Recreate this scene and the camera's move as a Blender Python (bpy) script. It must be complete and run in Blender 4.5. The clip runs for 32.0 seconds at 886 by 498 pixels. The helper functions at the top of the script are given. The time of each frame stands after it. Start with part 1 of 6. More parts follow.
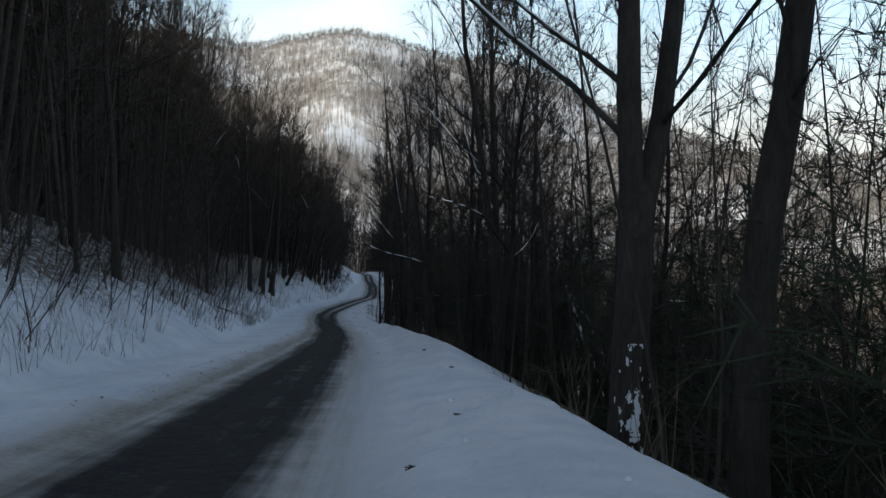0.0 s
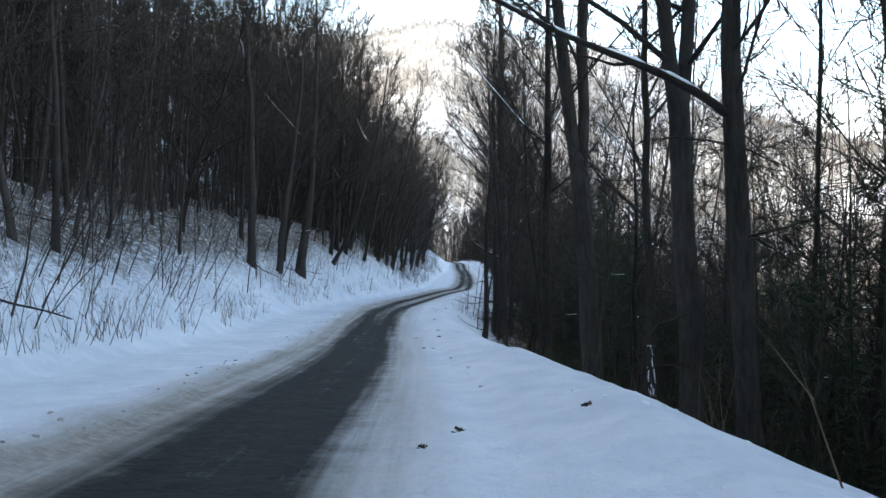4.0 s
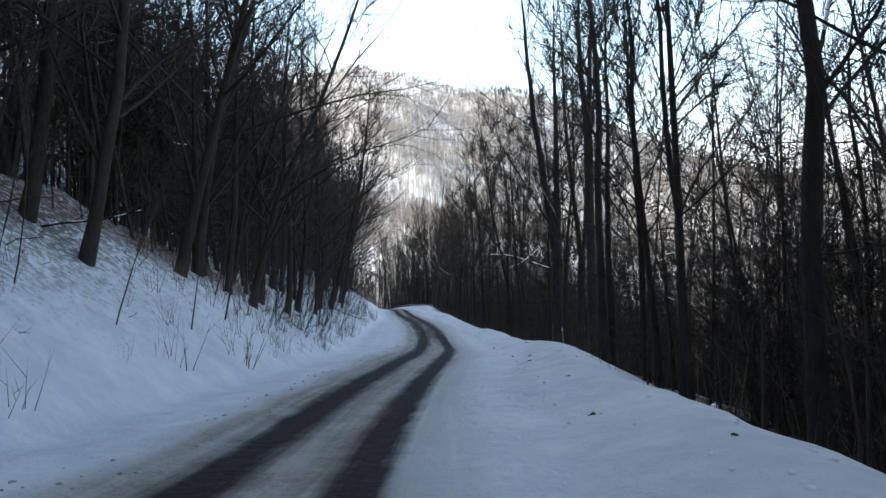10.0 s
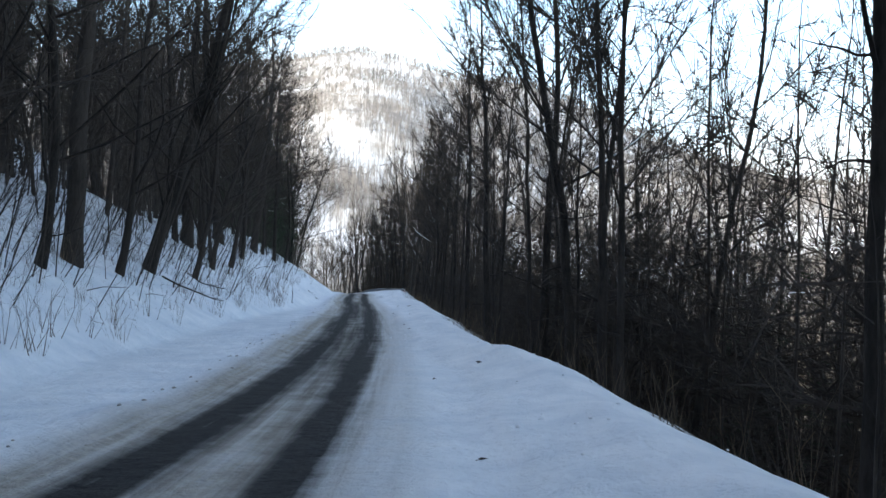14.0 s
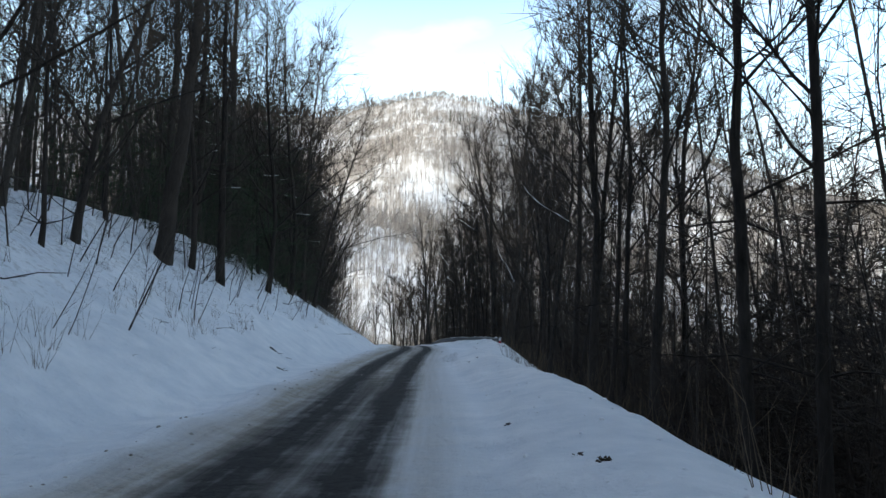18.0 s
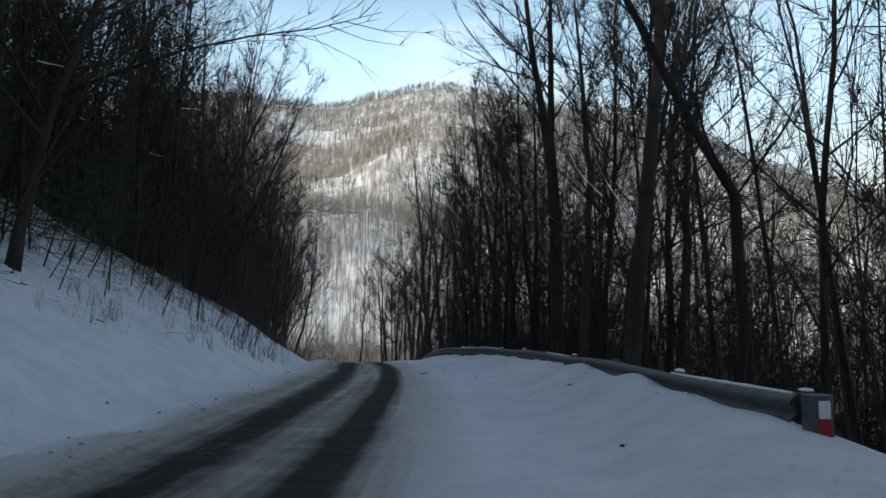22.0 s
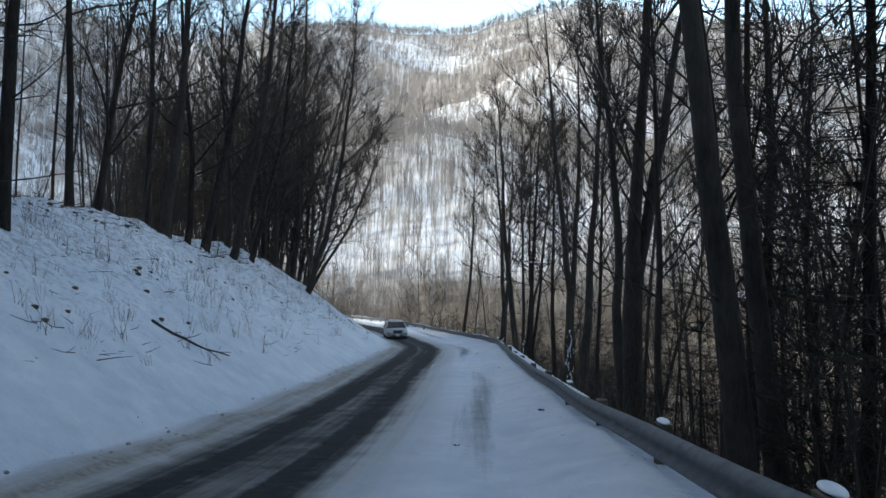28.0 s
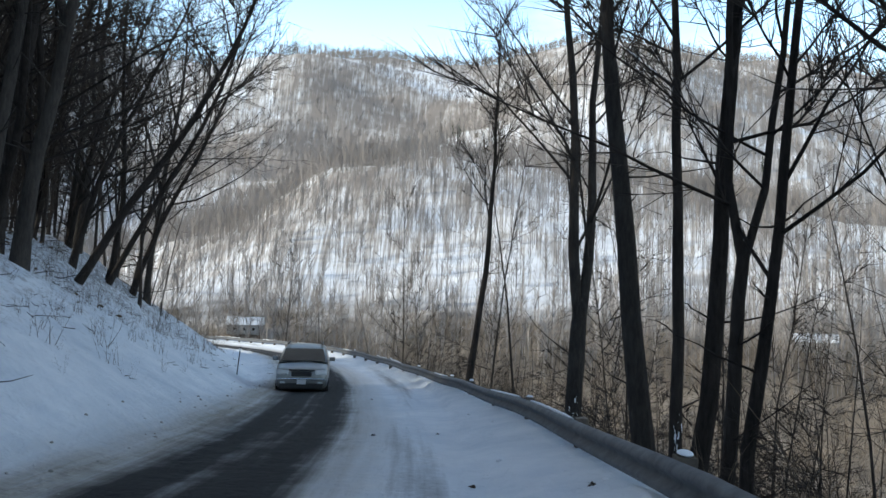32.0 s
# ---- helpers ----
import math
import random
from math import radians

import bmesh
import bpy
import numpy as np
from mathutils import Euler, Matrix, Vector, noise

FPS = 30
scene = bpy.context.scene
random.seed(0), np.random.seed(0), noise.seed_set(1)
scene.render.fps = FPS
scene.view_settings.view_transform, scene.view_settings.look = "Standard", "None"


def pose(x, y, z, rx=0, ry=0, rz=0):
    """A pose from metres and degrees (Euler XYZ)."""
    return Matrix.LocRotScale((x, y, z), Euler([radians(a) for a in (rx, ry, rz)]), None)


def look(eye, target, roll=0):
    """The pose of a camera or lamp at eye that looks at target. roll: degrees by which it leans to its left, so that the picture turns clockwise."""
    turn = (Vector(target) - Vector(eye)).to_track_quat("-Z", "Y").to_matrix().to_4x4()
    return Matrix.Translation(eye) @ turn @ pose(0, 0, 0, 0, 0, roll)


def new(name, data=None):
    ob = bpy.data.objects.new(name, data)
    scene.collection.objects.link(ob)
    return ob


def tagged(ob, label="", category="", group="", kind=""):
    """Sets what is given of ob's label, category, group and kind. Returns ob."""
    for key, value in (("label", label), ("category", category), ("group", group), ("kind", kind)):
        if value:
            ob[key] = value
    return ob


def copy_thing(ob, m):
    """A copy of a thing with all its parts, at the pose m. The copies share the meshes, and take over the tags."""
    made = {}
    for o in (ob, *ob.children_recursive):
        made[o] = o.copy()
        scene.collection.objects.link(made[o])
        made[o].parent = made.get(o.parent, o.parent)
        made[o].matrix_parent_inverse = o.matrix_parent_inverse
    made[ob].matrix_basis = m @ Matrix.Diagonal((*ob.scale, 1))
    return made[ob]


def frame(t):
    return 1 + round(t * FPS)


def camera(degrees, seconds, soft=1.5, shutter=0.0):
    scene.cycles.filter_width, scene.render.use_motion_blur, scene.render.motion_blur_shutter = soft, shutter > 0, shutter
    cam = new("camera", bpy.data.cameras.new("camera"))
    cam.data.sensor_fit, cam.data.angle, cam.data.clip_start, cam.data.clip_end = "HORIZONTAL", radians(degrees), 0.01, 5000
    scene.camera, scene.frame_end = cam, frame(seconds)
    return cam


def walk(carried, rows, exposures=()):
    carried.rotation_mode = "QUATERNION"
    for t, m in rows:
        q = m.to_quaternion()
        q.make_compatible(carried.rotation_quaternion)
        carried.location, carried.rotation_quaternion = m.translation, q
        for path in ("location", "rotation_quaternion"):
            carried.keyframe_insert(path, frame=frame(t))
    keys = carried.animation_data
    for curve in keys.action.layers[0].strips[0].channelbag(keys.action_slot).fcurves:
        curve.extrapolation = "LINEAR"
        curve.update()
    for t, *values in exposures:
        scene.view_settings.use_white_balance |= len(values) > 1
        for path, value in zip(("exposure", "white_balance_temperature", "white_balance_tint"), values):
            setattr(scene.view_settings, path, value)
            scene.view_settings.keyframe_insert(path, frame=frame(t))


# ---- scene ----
cam = camera(59.8, 32.0)
PATH = [
    (0, (0.0, 0.0, 0.0), (0.0, 2.0, -0.035), 0.7),
    (0.5, (-0.4, 4.852, -0.495), (-0.369, 6.852, -0.529), 0.5),
    (1, (-0.935, 10.019, -0.996), (-0.851, 12.017, -1.006), -0.3),
    (1.5, (-1.245, 14.601, -1.485), (-1.252, 16.601, -1.506), -1.3),
    (2, (-1.69, 20.038, -2.036), (-1.803, 22.034, -2.027), -2.1),
    (2.5, (-2.269, 25.249, -2.584), (-2.446, 27.241, -2.586), -1.1),
    (3, (-2.761, 30.013, -2.943), (-3.001, 31.999, -2.946), 0.5),
    (3.5, (-3.386, 34.955, -3.442), (-3.602, 36.943, -3.462), 1.1),
    (4, (-3.92, 39.717, -3.982), (-4.157, 41.702, -4.03), 1.2),
    (4.5, (-4.636, 44.524, -4.435), (-4.907, 46.506, -4.462), 2.2),
    (6.5, (-7.842, 64.619, -6.217), (-8.155, 66.59, -6.095), -1.3),
    (7, (-8.889, 69.96, -6.691), (-9.189, 71.936, -6.639), -1.1),
    (7.5, (-9.799, 75.039, -7.005), (-10.089, 77.016, -6.939), -1.5),
    (8, (-10.706, 80.112, -7.229), (-10.94, 82.097, -7.136), -0.9),
    (8.5, (-11.319, 85.051, -7.469), (-11.477, 87.045, -7.435), -1.3),
    (9, (-11.754, 90.019, -7.714), (-11.842, 92.015, -7.636), -2.1),
    (9.5, (-12.071, 94.823, -7.972), (-12.147, 96.82, -7.908), -2.7),
    (10, (-12.228, 99.749, -8.318), (-12.264, 101.747, -8.225), -2.2),
    (10.5, (-12.266, 104.507, -8.584), (-12.276, 106.506, -8.522), -0.7),
    (11, (-12.242, 109.457, -8.832), (-12.19, 111.456, -8.811), -0.2),
    (11.5, (-12.141, 114.504, -8.978), (-12.094, 116.503, -8.915), 0.8),
    (12, (-11.895, 119.211, -9.141), (-11.82, 121.21, -9.131), 0.6),
    (12.5, (-11.796, 124.264, -9.36), (-11.702, 126.26, -9.299), -0.2),
    (13, (-11.656, 129.05, -9.588), (-11.596, 131.046, -9.477), 0.4),
    (13.5, (-11.44, 133.939, -9.805), (-11.426, 135.936, -9.688), 0.8),
    (14, (-11.509, 138.88, -10.091), (-11.529, 140.878, -10.019), 0.8),
    (14.5, (-11.68, 143.895, -10.362), (-11.703, 145.894, -10.293), 1.0),
    (15, (-11.954, 148.985, -10.616), (-12.008, 150.983, -10.55), 1.2),
    (15.5, (-12.417, 154.129, -10.763), (-12.507, 156.125, -10.675), 0.6),
    (17.5, (-14.097, 174.719, -10.571), (-14.264, 176.707, -10.438), -1.2),
    (18, (-14.634, 179.93, -10.672), (-14.866, 181.907, -10.479), -0.5),
    (18.5, (-15.171, 185.142, -10.773), (-15.371, 187.123, -10.584), -1.4),
    (19, (-15.684, 190.079, -10.802), (-15.912, 192.059, -10.64), -2.3),
    (19.5, (-16.388, 195.174, -10.726), (-16.595, 197.154, -10.533), -1.5),
    (20, (-16.988, 200.098, -10.663), (-17.204, 202.076, -10.457), -1.8),
    (20.5, (-17.575, 204.849, -10.703), (-17.82, 206.825, -10.516), -1.2),
    (21, (-18.075, 209.613, -10.833), (-18.322, 211.593, -10.692), -1.2),
    (21.5, (-18.675, 214.537, -10.771), (-18.936, 216.508, -10.557), -1.0),
    (22, (-19.1, 219.487, -10.892), (-19.353, 221.462, -10.702), -0.2),
    (22.5, (-19.436, 224.518, -10.739), (-19.714, 226.48, -10.469), -0.7),
    (23, (-20.03, 229.358, -10.773), (-20.386, 231.315, -10.567), -0.5),
    (23.5, (-20.717, 234.196, -10.894), (-21.095, 236.143, -10.632), -0.2),
    (24, (-21.409, 239.118, -10.919), (-21.839, 241.058, -10.688), 0.0),
    (24.5, (-22.29, 244.12, -11.025), (-22.773, 246.054, -10.863), 0.6),
    (25, (-23.619, 249.084, -11.121), (-24.133, 251.009, -10.948), 1.1),
    (25.5, (-24.753, 253.881, -11.188), (-25.266, 255.804, -10.998), 1.3),
    (26, (-25.864, 258.41, -11.272), (-26.389, 260.329, -11.075), 2.7),
    (26.5, (-26.94, 263.578, -11.407), (-27.472, 265.505, -11.328), 3.1),
    (28.5, (-32.006, 283.223, -13.9), (-32.604, 285.131, -13.865), -0.8),
    (29, (-33.442, 288.248, -14.406), (-34.039, 290.155, -14.319), -0.8),
    (29.5, (-34.857, 293.205, -14.843), (-35.455, 295.113, -14.804), 1.1),
    (30, (-36.184, 298.117, -15.282), (-36.788, 300.023, -15.254), 3.2),
    (30.5, (-37.355, 303.003, -15.689), (-37.974, 304.904, -15.637), 1.7),
    (31, (-38.538, 307.811, -16.028), (-39.161, 309.709, -15.926), 1.6),
    (31.5, (-39.688, 312.518, -16.298), (-40.326, 314.407, -16.14), 1.0),
    (32, (-40.933, 316.939, -16.639), (-41.559, 318.834, -16.51), 1.7),
]
EXPOSURE = [
    (0.0, -0.6, 7150, 5), (1.0, -0.14, 7150, 5), (2.0, 0.36, 7150, 5), (3.0, 0.75, 7000, 5), (4.0, 1.08, 6950, 4), (4.5, 1.06, 6950, 4),
    (6.5, 0.42, 7050, 4), (7.0, 0.40, 7050, 4), (8.0, 0.44, 7100, 4), (9.0, 0.74, 7050, 5), (11.0, 0.36, 7050, 5), (12.0, 0.43, 6900, 6),
    (13.0, 0.90, 6900, 6), (14.0, 0.68, 6850, 5), (15.0, 0.48, 6850, 5), (18.0, 0.1, 7000, 4), (19.0, -0.44, 7060, 3), (20.0, -0.56, 7120, 3),
    (21.0, -0.57, 7120, 3), (23.0, -0.48, 7120, 3), (25.0, -0.45, 7120, 3), (26.0, -0.41, 7120, 3), (28.5, 0.10, 6620, 3), (29.0, 0.16, 6620, 3),
    (30.0, 0.02, 6620, 3), (32.0, -0.12, 6620, 3)]
walk(cam, [(t, look(eye, target, roll)) for t, eye, target, roll in PATH], EXPOSURE)


# ---------------------------------------------------------------- light
SUN_AZ, SUN_EL = 113.0, 24.0          # degrees left of north (+y), height

world = bpy.data.worlds.new("winter_sky")
scene.world = world
world.use_nodes = True
wn, wl = world.node_tree.nodes, world.node_tree.links
sky = wn.new("ShaderNodeTexSky")
sky.sky_type, sky.sun_disc = "NISHITA", False
sky.sun_elevation, sky.sun_rotation = radians(SUN_EL), radians(-SUN_AZ)
sky.air_density, sky.dust_density, sky.altitude = 1.0, 2.6, 600
cl_co = wn.new("ShaderNodeTexCoord")
cl_map = wn.new("ShaderNodeMapping")
cl_map.inputs["Scale"].default_value = (1.3, 1.3, 3.2)
wl.new(cl_co.outputs["Generated"], cl_map.inputs["Vector"])
cl = wn.new("ShaderNodeTexNoise")
cl.inputs["Scale"].default_value, cl.inputs["Detail"].default_value = 1.6, 7.0
wl.new(cl_map.outputs["Vector"], cl.inputs["Vector"])
cl_r = wn.new("ShaderNodeMapRange")
cl_r.inputs["From Min"].default_value, cl_r.inputs["From Max"].default_value = 0.50, 0.74
wl.new(cl.outputs["Fac"], cl_r.inputs["Value"])
# thin haze that whitens towards the horizon, as it does in winter air
up = wn.new("ShaderNodeSeparateXYZ")
wl.new(cl_co.outputs["Generated"], up.inputs["Vector"])
haze = wn.new("ShaderNodeValToRGB")      # white at the horizon, pale blue above
for k, (at, col) in enumerate(((0.0, (0.90, 0.95, 1.02)), (0.13, (1.10, 1.18, 1.28)), (0.20, (0.93, 1.22, 1.50)), (0.32, (0.72, 1.08, 1.50)), (0.48, (0.118, 0.237, 0.495)), (1.0, (0.051, 0.109, 0.235)))):
    e = haze.color_ramp.elements[k] if k < 2 else haze.color_ramp.elements.new(at)
    e.position, e.color = at, (*col, 1)
wl.new(up.outputs["Z"], haze.inputs["Fac"])
thick = wn.new("ShaderNodeMixRGB")       # and white where thin cloud lies
thick.inputs["Color2"].default_value = (1.30, 1.34, 1.40, 1)
wl.new(cl_r.outputs["Result"], thick.inputs["Fac"])
wl.new(haze.outputs["Color"], thick.inputs["Color1"])
bright = wn.new("ShaderNodeVectorMath")
bright.operation = "SCALE"
bright.inputs["Scale"].default_value = 16.0
wl.new(thick.outputs["Color"], bright.inputs["Vector"])
cl_mix = wn.new("ShaderNodeMixRGB")
cl_mix.inputs["Fac"].default_value = 0.72
wl.new(sky.outputs["Color"], cl_mix.inputs["Color1"])
wl.new(bright.outputs["Vector"], cl_mix.inputs["Color2"])
bg = wn["Background"]
bg.inputs["Strength"].default_value = 0.115
wl.new(cl_mix.outputs["Color"], bg.inputs["Color"])

sun_data = bpy.data.lights.new("sun", "SUN")
sun_data.energy, sun_data.angle, sun_data.color = 5.0, radians(0.53), (1.0, 0.94, 0.86)
sun = new("sun", sun_data)
sun_from = Vector((-math.sin(radians(SUN_AZ)) * math.cos(radians(SUN_EL)),
                   math.cos(radians(SUN_AZ)) * math.cos(radians(SUN_EL)), math.sin(radians(SUN_EL))))
sun.matrix_world = look(sun_from * 300, (0, 0, 0))


# ---------------------------------------------------------------- materials
def material(name, rough=0.9, spec=0.3):
    m = bpy.data.materials.new(name)
    m.use_nodes = True
    b = m.node_tree.nodes["Principled BSDF"]
    b.inputs["Roughness"].default_value = rough
    b.inputs["Specular IOR Level"].default_value = spec
    return m, m.node_tree.nodes, m.node_tree.links, b


def noise_tex(n, l, scale, detail=4.0, vec=None, rough=0.55):
    t = n.new("ShaderNodeTexNoise")
    t.inputs["Scale"].default_value, t.inputs["Detail"].default_value = scale, detail
    t.inputs["Roughness"].default_value = rough
    if vec is not None:
        l.new(vec, t.inputs["Vector"])
    return t.outputs["Fac"]


def ramp(n, l, fac, *stops):
    r = n.new("ShaderNodeValToRGB")
    e = r.color_ramp.elements
    while len(e) < len(stops):
        e.new(0.5)
    for el, (p, c) in zip(e, stops):
        el.position, el.color = p, (*c, 1)
    l.new(fac, r.inputs["Fac"])
    return r.outputs["Color"]


def mathn(n, l, op, a, b=0.0, clamp=False):
    m = n.new("ShaderNodeMath")
    m.operation, m.use_clamp = op, clamp
    for i, v in enumerate((a, b)):
        if isinstance(v, (int, float)):
            m.inputs[i].default_value = v
        else:
            l.new(v, m.inputs[i])
    return m.outputs["Value"]


def mix(n, l, fac, a, b):
    m = n.new("ShaderNodeMixRGB")
    for i, v in zip(("Fac", "Color1", "Color2"), (fac, a, b)):
        if isinstance(v, (int, float)):
            m.inputs[i].default_value = v
        elif isinstance(v, tuple):
            m.inputs[i].default_value = (*v, 1)
        else:
            l.new(v, m.inputs[i])
    return m.outputs["Color"]


def bump(n, l, b, height, strength, distance):
    k = n.new("ShaderNodeBump")
    k.inputs["Strength"].default_value, k.inputs["Distance"].default_value = strength, distance
    l.new(height, k.inputs["Height"])
    l.new(k.outputs["Normal"], b.inputs["Normal"])


def world_pos(n):
    return n.new("ShaderNodeNewGeometry").outputs["Position"]


def make_ground_material():
    """Snow that thins out to wet asphalt and tan slush where the wheels run."""
    m, n, l, b = material("snow_and_asphalt", 0.6, 0.25)
    pos = world_pos(n)
    bare, slush, litter, way = (n.new("ShaderNodeAttribute") for _ in range(4))
    bare.attribute_name, slush.attribute_name, litter.attribute_name, way.attribute_name = "bare", "slush", "litter", "way"
    st = n.new("ShaderNodeMapping")
    st.inputs["Scale"].default_value = (0.07, 2.2, 1)
    l.new(way.outputs["Vector"], st.inputs["Vector"])
    streak = noise_tex(n, l, 1.6, 6.0, st.outputs["Vector"], 0.62)
    fine = noise_tex(n, l, 9.0, 6.0, pos, 0.7)
    mid = noise_tex(n, l, 1.3, 6.0, pos, 0.6)
    big = noise_tex(n, l, 0.22, 3.0, pos)
    snow = ramp(n, l, mathn(n, l, "ADD", mathn(n, l, "MULTIPLY", mid, 0.6), mathn(n, l, "MULTIPLY", big, 0.4)), (0.34, (0.66, 0.70, 0.75)), (0.64, (0.87, 0.88, 0.90)))
    dirt = ramp(n, l, fine, (0.30, (0.20, 0.175, 0.145)), (0.70, (0.47, 0.435, 0.385)))
    asphalt = ramp(n, l, mathn(n, l, "ADD", mathn(n, l, "MULTIPLY", fine, 0.5), mathn(n, l, "MULTIPLY", streak, 0.5)),
                   (0.34, (0.008, 0.0085, 0.010)), (0.76, (0.040, 0.039, 0.038)))
    wob = mathn(n, l, "ADD", mathn(n, l, "MULTIPLY", mathn(n, l, "SUBTRACT", streak, 0.5), 1.5),
                mathn(n, l, "ADD", mathn(n, l, "MULTIPLY", mathn(n, l, "SUBTRACT", fine, 0.5), 0.7), mathn(n, l, "MULTIPLY", mathn(n, l, "SUBTRACT", mid, 0.5), 0.9)))
    sl = mathn(n, l, "ADD", slush.outputs["Fac"], mathn(n, l, "MULTIPLY", wob, slush.outputs["Fac"]), True)
    wet = n.new("ShaderNodeMapRange")
    wet.inputs["From Min"].default_value, wet.inputs["From Max"].default_value = 0.16, 0.86
    l.new(mathn(n, l, "ADD", bare.outputs["Fac"], mathn(n, l, "MULTIPLY", wob, 0.58)), wet.inputs["Value"])
    keep = mathn(n, l, "MULTIPLY", wet.outputs["Result"], mathn(n, l, "MULTIPLY", bare.outputs["Fac"], 6.0, True), True)
    lit = n.new("ShaderNodeMapRange")
    lit.inputs["From Min"].default_value, lit.inputs["From Max"].default_value = 0.58, 0.70
    patch = mathn(n, l, "ADD", mathn(n, l, "MULTIPLY", litter.outputs["Fac"], 0.22), noise_tex(n, l, 4.5, 8.0, pos, 0.72))
    l.new(patch, lit.inputs["Value"])
    leaf = ramp(n, l, fine, (0.3, (0.05, 0.035, 0.022)), (0.7, (0.16, 0.11, 0.07)))
    col = mix(n, l, mathn(n, l, "MULTIPLY", lit.outputs["Result"], litter.outputs["Fac"]), snow, leaf)
    col = mix(n, l, sl, col, dirt)
    col = mix(n, l, keep, col, asphalt)
    l.new(col, b.inputs["Base Color"])
    rough = n.new("ShaderNodeMapRange")
    rough.inputs["To Min"].default_value, rough.inputs["To Max"].default_value = 0.8, 0.85
    l.new(keep, rough.inputs["Value"])
    l.new(rough.outputs["Result"], b.inputs["Roughness"])
    h = mathn(n, l, "ADD", mathn(n, l, "MULTIPLY", mid, 1.0), mathn(n, l, "ADD", mathn(n, l, "MULTIPLY", fine, 0.35), mathn(n, l, "MULTIPLY", mathn(n, l, "MULTIPLY", streak, mathn(n, l, "ADD", bare.outputs["Fac"], slush.outputs["Fac"], True)), 0.4)))
    lump = noise_tex(n, l, 3.4, 5.0, pos, 0.62)
    bump(n, l, b, mathn(n, l, "ADD", h, mathn(n, l, "MULTIPLY", lump, 0.8)), 0.9, 0.13)
    return m


def make_bark(name, dark, light, scale=6.0):
    m, n, l, b = material(name, 0.95, 0.15)
    pos = world_pos(n)
    mp = n.new("ShaderNodeMapping")
    mp.inputs["Scale"].default_value = (1, 1, 0.22)
    l.new(pos, mp.inputs["Vector"])
    grain = noise_tex(n, l, scale * 2.2, 6.0, mp.outputs["Vector"], 0.7)
    blot = noise_tex(n, l, 0.9, 3.0, pos)
    rnd = n.new("ShaderNodeObjectInfo").outputs["Random"]
    f = mathn(n, l, "ADD", mathn(n, l, "MULTIPLY", grain, 0.6), mathn(n, l, "MULTIPLY", blot, 0.4))
    f = mathn(n, l, "ADD", f, mathn(n, l, "MULTIPLY", mathn(n, l, "SUBTRACT", rnd, 0.5), 0.18))
    l.new(ramp(n, l, f, (0.3, dark), (0.72, light)), b.inputs["Base Color"])
    bump(n, l, b, grain, 1.0, 0.045)
    return m


def make_plain(name, a, c, scale, rough=0.9, metal=0.0, spec=0.3, bumps=0.2):
    m, n, l, b = material(name, rough, spec)
    b.inputs["Metallic"].default_value = metal
    f = noise_tex(n, l, scale, 5.0, world_pos(n), 0.65)
    l.new(ramp(n, l, f, (0.3, a), (0.7, c)), b.inputs["Base Color"])
    if bumps:
        bump(n, l, b, f, bumps, 0.02)
    return m


def make_mountain():
    """Snow under woods: stems and brush draw streaks down the fall line, thick where the woods are thick."""
    m, n, l, b = material("wooded_snow", 0.85, 0.2)
    pos = world_pos(n)
    fall, woods = n.new("ShaderNodeAttribute"), n.new("ShaderNodeAttribute")
    fall.attribute_name, woods.attribute_name = "fall", "woods"
    lines = []
    for across, down in ((0.20, 0.012), (0.55, 0.030)):
        mp = n.new("ShaderNodeMapping")
        mp.inputs["Scale"].default_value = (across, down, 1)
        l.new(fall.outputs["Vector"], mp.inputs["Vector"])
        lines.append(noise_tex(n, l, 1.0, 4.0, mp.outputs["Vector"], 0.65))
    g = noise_tex(n, l, 0.05, 5.0, pos, 0.6)
    k = mathn(n, l, "ADD", mathn(n, l, "MULTIPLY", lines[0], 0.5), mathn(n, l, "MULTIPLY", lines[1], 0.5))
    k = mathn(n, l, "ADD", k, mathn(n, l, "MULTIPLY", mathn(n, l, "SUBTRACT", g, 0.5), 0.35))
    k = mathn(n, l, "ADD", k, mathn(n, l, "MULTIPLY", mathn(n, l, "SUBTRACT", woods.outputs["Fac"], 0.5), 0.42))
    snowy = ramp(n, l, k, (0.47, (0.90, 0.90, 0.915)), (0.57, (0.54, 0.50, 0.465)), (0.70, (0.30, 0.26, 0.23)))
    sep = n.new("ShaderNodeSeparateXYZ")
    l.new(pos, sep.inputs["Vector"])
    low = n.new("ShaderNodeMapRange")  # the valley floor is tan brush with little snow
    low.inputs["From Min"].default_value, low.inputs["From Max"].default_value = -14.0, -30.0
    l.new(mathn(n, l, "ADD", sep.outputs["Z"], mathn(n, l, "MULTIPLY", mathn(n, l, "SUBTRACT", g, 0.5), 40.0)), low.inputs["Value"])
    tan = ramp(n, l, g, (0.35, (0.14, 0.115, 0.09)), (0.62, (0.27, 0.225, 0.178)))
    l.new(mix(n, l, low.outputs["Result"], snowy, tan), b.inputs["Base Color"])
    return m


